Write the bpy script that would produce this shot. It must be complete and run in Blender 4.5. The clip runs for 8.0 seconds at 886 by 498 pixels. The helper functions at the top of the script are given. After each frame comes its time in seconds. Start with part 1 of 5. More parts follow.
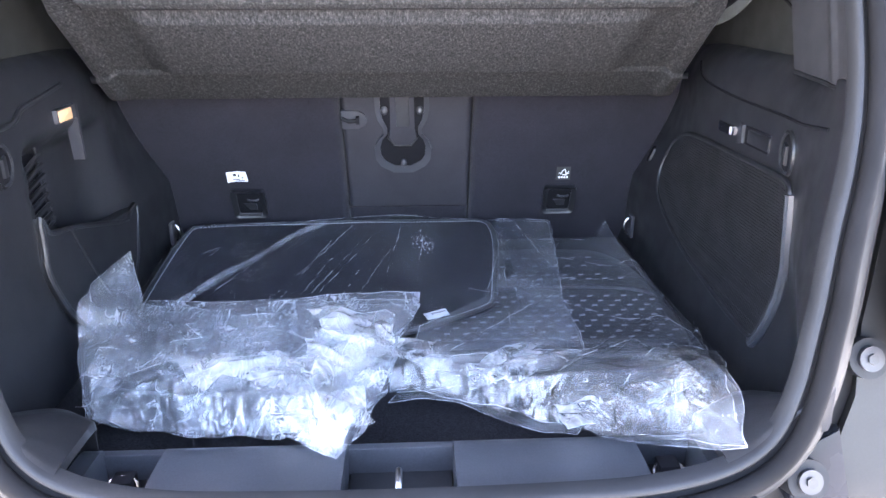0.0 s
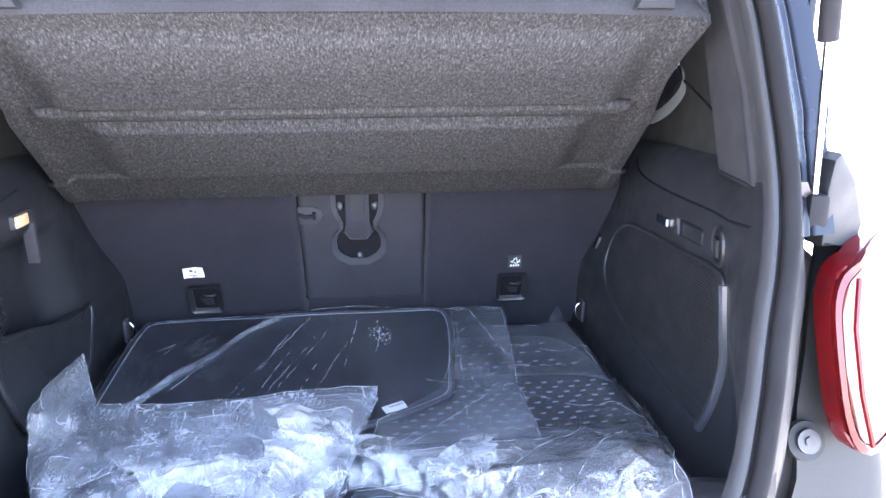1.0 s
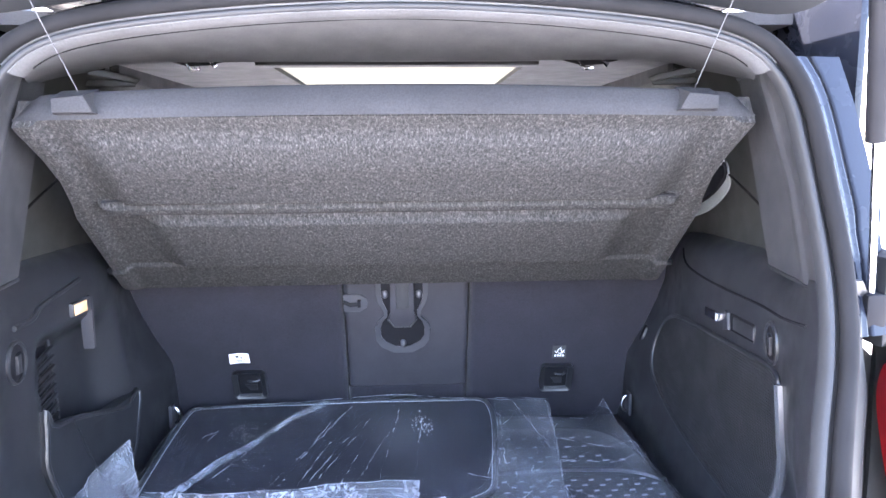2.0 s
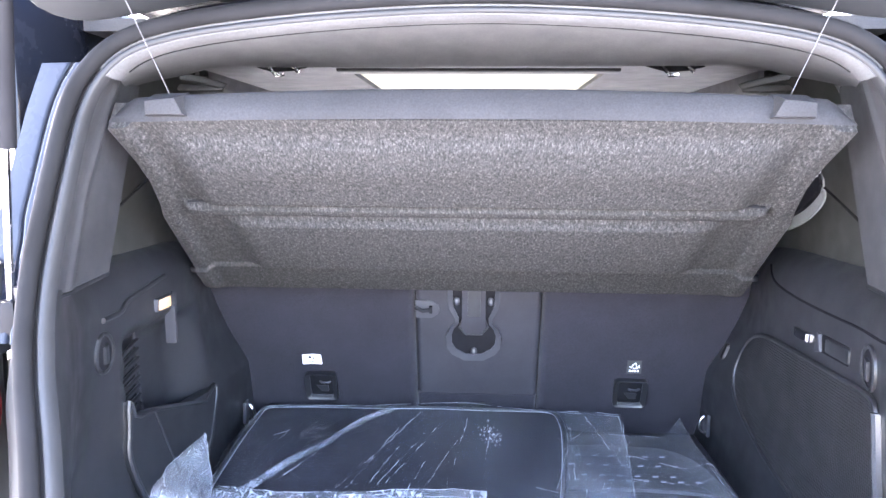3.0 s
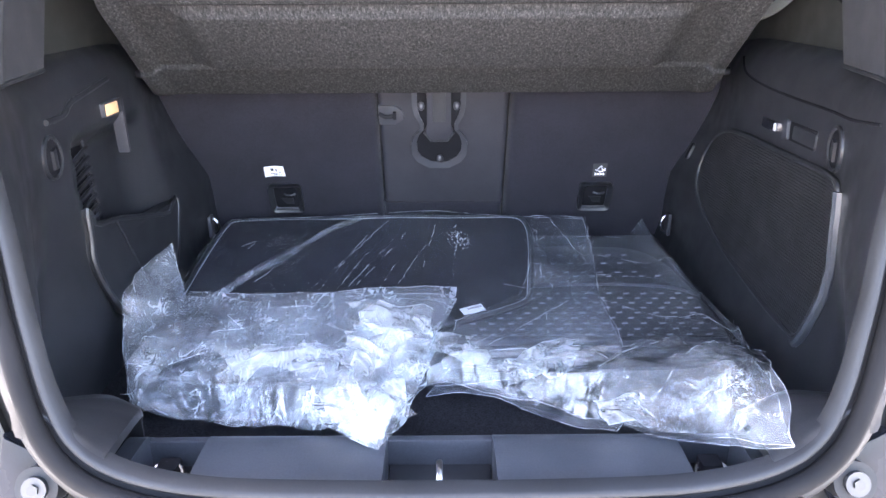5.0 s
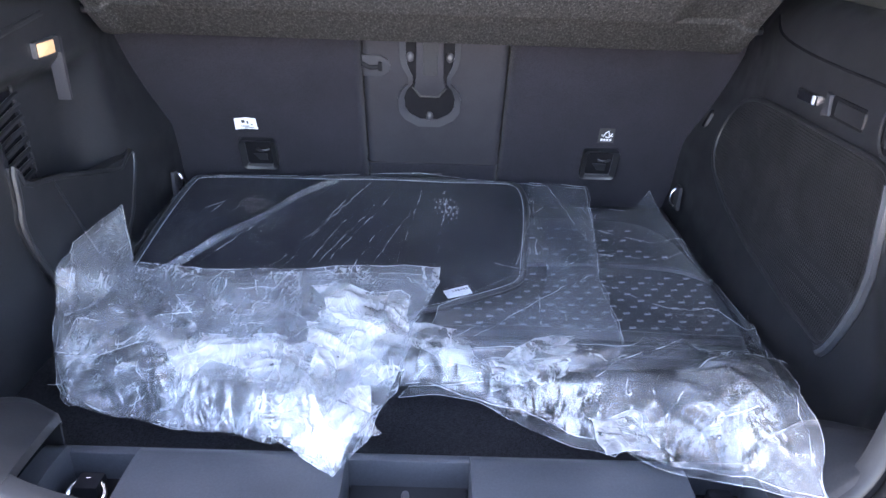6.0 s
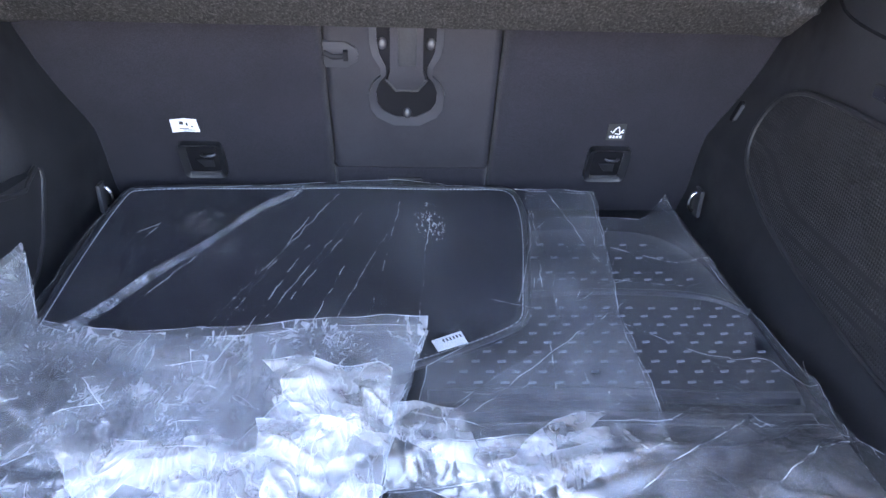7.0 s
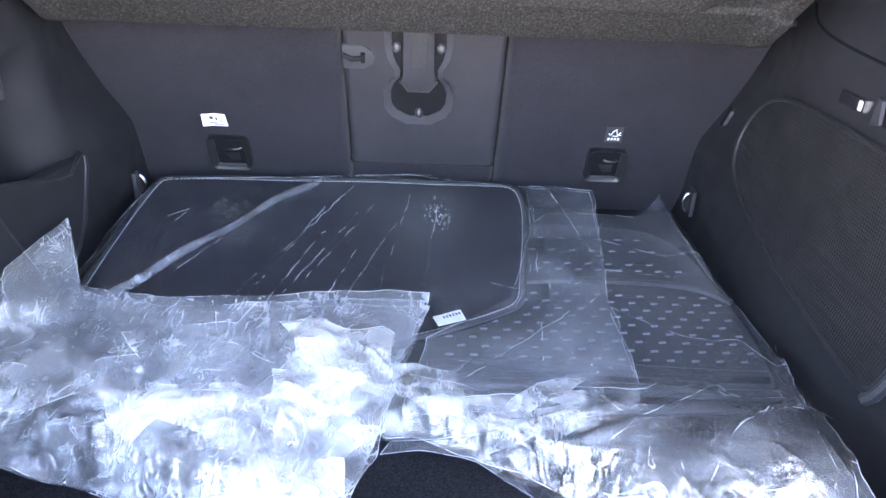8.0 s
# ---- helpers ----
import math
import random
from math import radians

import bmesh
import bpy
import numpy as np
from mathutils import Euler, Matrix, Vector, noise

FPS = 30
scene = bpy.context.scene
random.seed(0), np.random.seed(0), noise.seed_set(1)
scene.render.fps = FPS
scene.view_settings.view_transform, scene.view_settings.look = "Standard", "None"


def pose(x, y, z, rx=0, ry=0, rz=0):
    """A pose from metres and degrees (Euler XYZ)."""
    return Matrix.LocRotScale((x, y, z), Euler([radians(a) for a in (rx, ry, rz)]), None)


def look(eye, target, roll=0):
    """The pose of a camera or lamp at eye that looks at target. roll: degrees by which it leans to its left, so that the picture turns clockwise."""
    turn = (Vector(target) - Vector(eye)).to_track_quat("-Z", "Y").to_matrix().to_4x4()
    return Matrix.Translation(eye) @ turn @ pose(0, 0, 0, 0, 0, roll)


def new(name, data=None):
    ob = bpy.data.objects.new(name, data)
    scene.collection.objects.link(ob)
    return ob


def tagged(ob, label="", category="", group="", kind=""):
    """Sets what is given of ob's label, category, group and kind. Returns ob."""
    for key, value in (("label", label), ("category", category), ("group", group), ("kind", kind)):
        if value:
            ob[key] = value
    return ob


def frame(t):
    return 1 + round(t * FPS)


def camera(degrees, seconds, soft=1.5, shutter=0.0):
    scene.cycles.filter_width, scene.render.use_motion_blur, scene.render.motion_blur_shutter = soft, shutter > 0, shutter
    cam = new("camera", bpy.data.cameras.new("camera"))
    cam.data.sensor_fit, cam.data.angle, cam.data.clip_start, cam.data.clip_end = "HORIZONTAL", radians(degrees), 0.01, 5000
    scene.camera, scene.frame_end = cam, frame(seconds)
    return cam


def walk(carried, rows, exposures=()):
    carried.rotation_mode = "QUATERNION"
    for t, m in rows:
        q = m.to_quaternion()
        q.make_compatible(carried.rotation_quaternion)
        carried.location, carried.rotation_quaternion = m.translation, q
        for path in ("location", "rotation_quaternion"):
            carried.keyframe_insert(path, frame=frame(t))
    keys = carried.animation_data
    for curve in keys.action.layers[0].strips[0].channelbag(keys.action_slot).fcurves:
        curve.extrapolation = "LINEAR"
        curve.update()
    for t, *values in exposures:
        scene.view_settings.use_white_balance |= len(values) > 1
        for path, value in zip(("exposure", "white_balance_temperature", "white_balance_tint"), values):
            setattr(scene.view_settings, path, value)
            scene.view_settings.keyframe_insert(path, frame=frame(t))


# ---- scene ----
cam = camera(65.1, 8.0)
PATH = [
    (0, (0.023, 0.072, 1.32), (0.103, 1.935, 0.597), -0.1),
    (0.5, (0.018, 0.062, 1.36), (0.179, 1.929, 0.663), -1.4),
    (1, (0.027, 0.046, 1.359), (0.233, 1.968, 0.847), -0.4),
    (1.5, (0.039, 0.051, 1.373), (0.183, 2.011, 1.003), -0.9),
    (1.7, (0.019, 0.043, 1.378), (0.156, 2.011, 1.048), -0.8),
    (2.8, (0.02, 0.05, 1.377), (-0.067, 2.034, 1.142), 0.4),
    (3, (0.014, 0.054, 1.374), (-0.095, 2.034, 1.115), 0.4),
    (3.5, (0.021, 0.057, 1.363), (-0.125, 2.014, 0.975), 0.0),
    (4, (0.028, 0.058, 1.347), (-0.103, 1.987, 0.837), -0.3),
    (4.5, (0.022, 0.061, 1.332), (-0.053, 1.958, 0.702), -0.9),
    (5, (0.004, 0.069, 1.315), (0.008, 1.932, 0.588), -0.3),
    (5.2, (-0.011, 0.078, 1.311), (0.013, 1.926, 0.546), 0.0),
    (6.3, (0.034, 0.295, 1.305), (0.047, 2.079, 0.401), 2.3),
    (6.5, (0.035, 0.347, 1.298), (0.027, 2.12, 0.372), 1.3),
    (7, (0.007, 0.462, 1.299), (0.102, 2.215, 0.34), 1.8),
    (7.5, (0.002, 0.489, 1.31), (0.117, 2.23, 0.333), 2.5),
    (8, (0.027, 0.365, 1.307), (0.068, 2.135, 0.377), 2.4),
]
STOPS = [(0, 4.7, 6900), (0.5, 4.75, 6850), (1, 4.8, 6650), (1.5, 4.95, 6600), (2.8, 5.45, 6700), (3.5, 5.55, 6950), (4, 5.65, 7150), (4.5, 5.2, 7250), (5, 4.75, 7150), (6.3, 4.6, 7000), (7, 4.75, 6900), (7.5, 5.2, 6950), (8, 5.1, 7200)]
walk(cam, [(t, look(eye, target, roll)) for t, eye, target, roll in PATH], [(t, e, k, 20) for t, e, k in STOPS])

from mathutils import kdtree

# ---- light ----
world = bpy.data.worlds.new("sky")
scene.world = world
world.use_nodes = True
SUN_EL, SUN_AZ = radians(52), radians(-35)
wn, wl = world.node_tree.nodes, world.node_tree.links
sky = wn.new("ShaderNodeTexSky")
sky.sky_type = "NISHITA"
sky.sun_disc = False
sky.sun_elevation, sky.sun_rotation = SUN_EL, SUN_AZ
sky.dust_density = 2.0
wn["Background"].inputs["Strength"].default_value = 0.15
pale = wn.new("ShaderNodeHueSaturation")          # thin haze takes some of the blue out
pale.inputs["Saturation"].default_value = 0.95
wl.new(sky.outputs["Color"], pale.inputs["Color"])
wl.new(pale.outputs["Color"], wn["Background"].inputs["Color"])
sun = new("sun", bpy.data.lights.new("sun", "SUN"))
sun.data.energy, sun.data.angle, sun.data.color = 4.0, radians(0.6), (1.0, 0.95, 0.88)
sun.matrix_world = look((0, 0, 0), (-math.sin(SUN_AZ) * math.cos(SUN_EL), -math.cos(SUN_AZ) * math.cos(SUN_EL), -math.sin(SUN_EL)))


# ---- materials ----
def material(name, color, rough=0.5, metal=0.0, grain=0.0, grain_size=400.0, vary=0.15, vary_size=9.0, bump=0.0, bump_size=600.0, coat=0.0, spec=0.5, sheen=0.0):
    """A plain surface with colour variation at two scales, uneven gloss and fine relief."""
    m = bpy.data.materials.new(name)
    m.use_nodes = True
    n, l = m.node_tree.nodes, m.node_tree.links
    b = n["Principled BSDF"]
    b.inputs["Roughness"].default_value, b.inputs["Metallic"].default_value = rough, metal
    b.inputs["Coat Weight"].default_value, b.inputs["Coat Roughness"].default_value = coat, 0.05
    b.inputs["Specular IOR Level"].default_value = spec
    b.inputs["Sheen Weight"].default_value = sheen
    co = n.new("ShaderNodeTexCoord")

    def field(size, detail=3.0):
        t = n.new("ShaderNodeTexNoise")
        t.inputs["Scale"].default_value, t.inputs["Detail"].default_value = size, detail
        l.new(co.outputs["Object"], t.inputs["Vector"])
        return t.outputs["Fac"]

    def ranged(fac, low, high):
        r = n.new("ShaderNodeMapRange")
        r.inputs["From Min"].default_value, r.inputs["From Max"].default_value = 0.3, 0.7
        r.inputs["To Min"].default_value, r.inputs["To Max"].default_value = low, high
        l.new(fac, r.inputs["Value"])
        return r.outputs["Result"]

    large = ranged(field(vary_size), 1 - vary, 1 + vary)
    small = ranged(field(grain_size, 2.0), 1 - grain, 1 + grain)
    mul = n.new("ShaderNodeMath")
    mul.operation = "MULTIPLY"
    l.new(large, mul.inputs[0]), l.new(small, mul.inputs[1])
    mix = n.new("ShaderNodeVectorMath")
    mix.operation = "SCALE"
    mix.inputs[0].default_value = color
    l.new(mul.outputs[0], mix.inputs["Scale"])
    l.new(mix.outputs[0], b.inputs["Base Color"])
    l.new(ranged(field(vary_size * 2.3), max(rough - 0.08, 0.02), min(rough + 0.08, 1)), b.inputs["Roughness"])
    if bump:
        bp = n.new("ShaderNodeBump")
        bp.inputs["Strength"].default_value, bp.inputs["Distance"].default_value = bump, 0.001
        l.new(field(bump_size, 2.0), bp.inputs["Height"])
        l.new(bp.outputs[0], b.inputs["Normal"])
    return m


TRIM = material("grained_black_plastic", (0.0155, 0.0158, 0.0180), 0.36, grain=0.2, bump=0.06, bump_size=700, vary=0.1, spec=0.6)
LIPM = material("seal_lip_plastic", (0.016, 0.0163, 0.018), 0.5, grain=0.1, bump=0.1, spec=0.3)
PILLAR = material("dark_grey_pillar_plastic", (0.024, 0.024, 0.0265), 0.58, grain=0.2, bump=0.2, bump_size=900)
HEADER = material("grey_header_plastic", (0.056, 0.056, 0.058), 0.7, grain=0.15, bump=0.15)
EDGEP = material("shelf_edge_plastic", (0.018, 0.018, 0.02), 0.75, grain=0.2, bump=0.2, spec=0.2)
SILLP = material("sill_plastic", (0.038, 0.041, 0.048), 0.40, grain=0.15, bump=0.1, bump_size=700, spec=0.7)
DARK = material("matt_black", (0.006, 0.006, 0.008), 0.7, spec=0.2)
SEAT = material("seat_back_felt", (0.0155, 0.0146, 0.0198), 0.95, grain=0.5, grain_size=700, bump=0.5, bump_size=900, spec=0.15, sheen=0.15)
SEATP = material("seat_centre_board", (0.0250, 0.0245, 0.0295), 0.6, grain=0.2, grain_size=700, bump=0.2, spec=0.3)
BEZEL = material("grey_bezel", (0.034, 0.034, 0.039), 0.4, bump=0.1)
CARPET = material("boot_carpet", (0.014, 0.014, 0.016), 1.0, grain=0.6, grain_size=500, bump=0.8, bump_size=600, spec=0.1)
MATC = material("mat_textile", (0.013, 0.013, 0.017), 0.95, grain=0.5, grain_size=800, bump=0.6, bump_size=900, spec=0.15)
RUBBER = material("rubber", (0.012, 0.013, 0.016), 0.45, bump=0.1)
# studs much paler than the mat they stand on
STUD = material("pale_rubber_stud", (0.2, 0.215, 0.24), 0.4)
SEALM = material("door_seal_rubber", (0.007, 0.007, 0.008), 0.8, bump=0.1, vary=0.3, spec=0.15)
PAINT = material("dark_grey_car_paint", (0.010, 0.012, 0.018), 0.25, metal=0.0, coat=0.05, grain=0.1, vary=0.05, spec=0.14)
# the same paint made lighter, for ground light on the lower body
PAINT_LIT = material("ground_lit_car_paint", (0.022, 0.022, 0.022), 0.5, metal=0.0, spec=0.25, coat=0.03, grain=0.08, vary=0.05)
CLAD = material("black_cladding", (0.014, 0.015, 0.017), 0.6, bump=0.2, spec=0.25)
CHROME = material("chrome", (0.45, 0.45, 0.47), 0.22, metal=1.0, vary=0.05)
STEEL = material("zinc_steel", (0.28, 0.28, 0.29), 0.35, metal=1.0)
LABEL = material("white_label", (0.8, 0.8, 0.8), 0.5, vary=0.03)
INK = material("label_ink", (0.03, 0.03, 0.03), 0.6)
STITCH = material("grey_thread", (0.40, 0.40, 0.42), 0.8)
def cloth_through(name, color, share):
    """Thin cloth that lets a little daylight through."""
    m = material(name, color, 0.9, grain=0.1, bump=0.2)
    n, l = m.node_tree.nodes, m.node_tree.links
    out = n["Material Output"]
    thru, both = n.new("ShaderNodeBsdfTranslucent"), n.new("ShaderNodeMixShader")
    thru.inputs["Color"].default_value = (*color, 1)
    both.inputs[0].default_value = share
    l.new(out.inputs["Surface"].links[0].from_socket, both.inputs[1])
    l.new(thru.outputs[0], both.inputs[2])
    l.new(both.outputs[0], out.inputs["Surface"])
    return m


def tinted_glass(name, color):
    m = bpy.data.materials.new(name)
    m.use_nodes = True
    n, l = m.node_tree.nodes, m.node_tree.links
    n.remove(n["Principled BSDF"])
    clear, shine, both = n.new("ShaderNodeBsdfTransparent"), n.new("ShaderNodeBsdfGlossy"), n.new("ShaderNodeMixShader")
    clear.inputs["Color"].default_value = (*color, 1)
    shine.inputs["Roughness"].default_value = 0.03
    both.inputs[0].default_value = 0.06
    l.new(clear.outputs[0], both.inputs[1]), l.new(shine.outputs[0], both.inputs[2])
    l.new(both.outputs[0], n["Material Output"].inputs["Surface"])
    return m


BLIND = cloth_through("cream_blind", (0.36, 0.355, 0.27), 0.010)
TINT_SIDE = tinted_glass("privacy_side_glass", (0.16, 0.17, 0.17))
TINTED = tinted_glass("tinted_roof_glass", (0.6, 0.61, 0.58))
BEIGE = material("grey_green_trim", (0.015, 0.0155, 0.0135), 0.6)
WEBBING = material("pale_belt_webbing", (0.16, 0.165, 0.16), 0.7, grain=0.1)
CORD = material("grey_cord", (0.07, 0.07, 0.075), 0.9)
TUFT = material("pale_fibre", (0.16, 0.16, 0.17), 0.9)
GLASSY = material("privacy_glass", (0.012, 0.014, 0.018), 0.06, coat=1.0, vary=0.02)
GROUND = material("pale_concrete", (0.40, 0.405, 0.41), 0.9, grain=0.2, grain_size=60, vary=0.12, vary_size=0.6, bump=0.3, bump_size=90)


def felt_material():
    """Heathered needle felt: pale and dark fibres mixed."""
    m = material("heather_grey_felt", (0.1, 0.1, 0.1), 1.0, bump=0.5, bump_size=500, spec=0.05)
    n, l = m.node_tree.nodes, m.node_tree.links
    b = n["Principled BSDF"]
    co = n.new("ShaderNodeTexCoord")
    fibre = n.new("ShaderNodeMapping")
    fibre.inputs["Scale"].default_value = (1.0, 0.45, 0.45)
    l.new(co.outputs["Object"], fibre.inputs["Vector"])
    t = n.new("ShaderNodeTexNoise")
    t.inputs["Scale"].default_value, t.inputs["Detail"].default_value, t.inputs["Roughness"].default_value = 330, 8, 0.86
    l.new(fibre.outputs[0], t.inputs["Vector"])
    ramp = n.new("ShaderNodeValToRGB")
    e = ramp.color_ramp.elements
    e[0].position, e[0].color = 0.36, (0.008, 0.008, 0.009, 1)
    e[1].position, e[1].color = 0.68, (0.098, 0.095, 0.094, 1)
    mid = e.new(0.52)
    mid.color = (0.029, 0.0285, 0.0285, 1)
    l.new(t.outputs["Fac"], ramp.inputs["Fac"])
    l.new(ramp.outputs["Color"], b.inputs["Base Color"])
    return m


FELT = felt_material()


def grille_material():
    """Black loudspeaker cloth with rows of fine holes."""
    m = material("speaker_mesh", (0.02, 0.02, 0.022), 0.5)
    n, l = m.node_tree.nodes, m.node_tree.links
    co = n.new("ShaderNodeTexCoord")
    v = n.new("ShaderNodeTexVoronoi")
    v.inputs["Scale"].default_value, v.inputs["Randomness"].default_value = 210, 0.0
    l.new(co.outputs["Object"], v.inputs["Vector"])
    r = n.new("ShaderNodeMapRange")
    r.inputs["From Min"].default_value, r.inputs["From Max"].default_value = 0.3, 0.5
    r.inputs["To Min"].default_value, r.inputs["To Max"].default_value = 0.15, 1.0
    l.new(v.outputs["Distance"], r.inputs["Value"])
    c = n.new("ShaderNodeVectorMath")
    c.operation = "SCALE"
    c.inputs[0].default_value = (0.011, 0.011, 0.0125)
    l.new(r.outputs[0], c.inputs["Scale"])
    l.new(c.outputs[0], n["Principled BSDF"].inputs["Base Color"])
    bp = n.new("ShaderNodeBump")
    bp.inputs["Strength"].default_value, bp.inputs["Distance"].default_value = 1.0, 0.002
    l.new(r.outputs[0], bp.inputs["Height"])
    l.new(bp.outputs[0], n["Principled BSDF"].inputs["Normal"])
    return m


GRILLE = grille_material()


def film_material(name, haze, gloss, crease, scuffs=(), tint=(0.92, 0.955, 1.0), rough=0.10, wrinkle=0.006):
    """Thin clear polythene: see-through and glossy, whitened along its creases; scuffs are smeared spots (x, y, radius)."""
    m = bpy.data.materials.new(name)
    m.use_nodes = True
    n, l = m.node_tree.nodes, m.node_tree.links
    out = n["Material Output"]
    n.remove(n["Principled BSDF"])
    co = n.new("ShaderNodeTexCoord")

    def math_node(op, a, b=None, clamp=False):
        k = n.new("ShaderNodeMath")
        k.operation, k.use_clamp = op, clamp
        for i, v in enumerate((a, b)):
            if v is None:
                continue
            if isinstance(v, (int, float)):
                k.inputs[i].default_value = v
            else:
                l.new(v, k.inputs[i])
        return k.outputs[0]

    def field(size, detail, twist, vector=None):
        t = n.new("ShaderNodeTexNoise")
        t.inputs["Scale"].default_value, t.inputs["Detail"].default_value, t.inputs["Distortion"].default_value = size, detail, twist
        l.new(vector or co.outputs["Object"], t.inputs["Vector"])
        return t.outputs

    def ranged(fac, a, b, low, high):
        r = n.new("ShaderNodeMapRange")
        for key, v in (("From Min", a), ("From Max", b), ("To Min", low), ("To Max", high)):
            r.inputs[key].default_value = v
        l.new(fac, r.inputs["Value"])
        return r.outputs["Result"]

    lines, heights = None, None
    for size, turn, twist, weight in ((8, 0.7, 1.2, 1.0), (19, -0.5, 1.6, 0.55), (46, 1.2, 1.2, 0.25)):
        along = n.new("ShaderNodeMapping")
        along.inputs["Rotation"].default_value = (0, 0, turn)
        along.inputs["Scale"].default_value = (1.0, 0.5, 0.6)
        l.new(co.outputs["Object"], along.inputs["Vector"])
        wave = math_node("ABSOLUTE", math_node("SUBTRACT", field(size, 2.5, twist, along.outputs[0])["Fac"], 0.5))
        ridge = ranged(wave, 0.0, 0.13, 1.0, 0.0)
        mark = math_node("MULTIPLY", math_node("POWER", ridge, 4.0), ranged(field(size * 0.5, 2, 0.5)["Fac"], 0.44, 0.62, 0.0, 1.0))
        lines = mark if lines is None else math_node("ADD", lines, math_node("MULTIPLY", mark, 0.8))
        tall = math_node("MULTIPLY", ridge, weight)
        heights = tall if heights is None else math_node("ADD", heights, tall)
    bp = n.new("ShaderNodeBump")
    bp.inputs["Strength"].default_value, bp.inputs["Distance"].default_value = 0.6, wrinkle
    l.new(heights, bp.inputs["Height"])
    milkiness = math_node("ADD", ranged(field(11, 6, 1.6)["Fac"], 0.38, 0.64, haze * 0.30, haze * 1.7), math_node("MULTIPLY", lines, crease))
    for x, y, rad in scuffs:
        near = n.new("ShaderNodeVectorMath")
        near.operation = "DISTANCE"
        flat = n.new("ShaderNodeVectorMath")
        flat.operation = "MULTIPLY"
        flat.inputs[1].default_value = (1, 0.42, 0)
        l.new(co.outputs["Object"], flat.inputs[0]), l.new(flat.outputs[0], near.inputs[0])
        near.inputs[1].default_value = (x, y * 0.42, 0)
        long = n.new("ShaderNodeMapping")
        long.inputs["Scale"].default_value = (1.0, 0.35, 1.0)
        l.new(co.outputs["Object"], long.inputs["Vector"])
        spot = math_node("MULTIPLY", ranged(near.outputs["Value"], rad * 0.5, rad, 1.0, 0.0), ranged(field(230, 5, 1.0, long.outputs[0])["Fac"], 0.46, 0.64, 0.0, 0.17))
        milkiness = math_node("ADD", milkiness, spot)
    clear, milk, thru, shine = n.new("ShaderNodeBsdfTransparent"), n.new("ShaderNodeBsdfDiffuse"), n.new("ShaderNodeBsdfTranslucent"), n.new("ShaderNodeBsdfGlossy")
    clear.inputs["Color"].default_value = (0.94, 0.96, 0.98, 1)
    milk.inputs["Color"].default_value = thru.inputs["Color"].default_value = (*tint, 1)
    shine.inputs["Roughness"].default_value = rough
    both = n.new("ShaderNodeMixShader")
    both.inputs[0].default_value = 0.5
    l.new(milk.outputs[0], both.inputs[1]), l.new(thru.outputs[0], both.inputs[2])
    skin = n.new("ShaderNodeMixShader")
    l.new(math_node("MULTIPLY", milkiness, 1.0, True), skin.inputs[0]), l.new(clear.outputs[0], skin.inputs[1]), l.new(both.outputs[0], skin.inputs[2])
    fr = n.new("ShaderNodeLayerWeight")
    fr.inputs["Blend"].default_value = 0.5
    sheen = math_node("ADD", math_node("MULTIPLY", math_node("POWER", fr.outputs["Facing"], 5.0), 0.45), 0.045)
    for lobe in (shine, milk, thru):
        l.new(bp.outputs[0], lobe.inputs["Normal"])
    top = n.new("ShaderNodeMixShader")
    l.new(math_node("MULTIPLY", sheen, gloss, True), top.inputs[0]), l.new(skin.outputs[0], top.inputs[1]), l.new(shine.outputs[0], top.inputs[2])
    l.new(top.outputs[0], out.inputs["Surface"])
    return m


FILM = film_material("clear_polythene", 0.035, 1.5, 0.055, ((0.02, 1.45, 0.06), (0.05, 1.50, 0.04), (-0.27, 1.41, 0.026), (-0.30, 1.50, 0.014)), wrinkle=0.002)
FILM_BAG = film_material("hazy_polythene", 0.10, 2.4, 0.09, wrinkle=0.003)
FILM_MILKY = film_material("creased_polythene", 0.135, 2.8, 0.28, rough=0.08)
# bunched film, its extra milky white standing in for reflected sky
FILM_GLARE = film_material("gathered_glare_polythene", 0.24, 3.0, 0.36, tint=(0.98, 0.98, 0.98), rough=0.12, wrinkle=0.009)
FILM_LOOSE = film_material("loose_polythene", 0.085, 2.6, 0.18, rough=0.08)
CREASE = film_material("whitened_crease", 0.27, 1.0, 0.1)


def lamp_glow(name, color, strength):
    m = bpy.data.materials.new(name)
    m.use_nodes = True
    b = m.node_tree.nodes["Principled BSDF"]
    b.inputs["Base Color"].default_value = b.inputs["Emission Color"].default_value = (*color, 1)
    b.inputs["Emission Strength"].default_value = strength
    b.inputs["Roughness"].default_value = 0.3
    return m


GLOW = lamp_glow("lit_lamp_lens", (0.75, 0.42, 0.22), 0.014)
RED = material("red_lamp_lens", (0.075, 0.003, 0.004), 0.15, coat=0.15, spec=0.3, vary=0.15)
REDP = material("pale_lamp_lens", (0.080, 0.020, 0.015), 0.40, coat=0.0, spec=0.2, vary=0.35, vary_size=14)


# ---- building tools ----
def thing(name, label, category, group="", kind="", at=(0, 0, 0)):
    ob = new(name)
    ob.empty_display_size = 0.05
    ob.location = at
    return tagged(ob, label, category, group, kind)


def finish(name, bm, mat, parent=None, label="", smooth=35):
    bmesh.ops.remove_doubles(bm, verts=bm.verts, dist=1e-6)
    bmesh.ops.recalc_face_normals(bm, faces=bm.faces)
    me = bpy.data.meshes.new(name)
    bm.to_mesh(me)
    bm.free()
    for p in me.polygons:
        p.use_smooth = smooth > 0
    if smooth and smooth < 180:
        me.set_sharp_from_angle(angle=radians(smooth))
    me.materials.append(mat)
    ob = new(name, me)
    if parent:
        ob.parent = parent
        up, off = parent, Vector()
        while up:
            off += up.location
            up = up.parent
        ob.location = -off
    return tagged(ob, label)


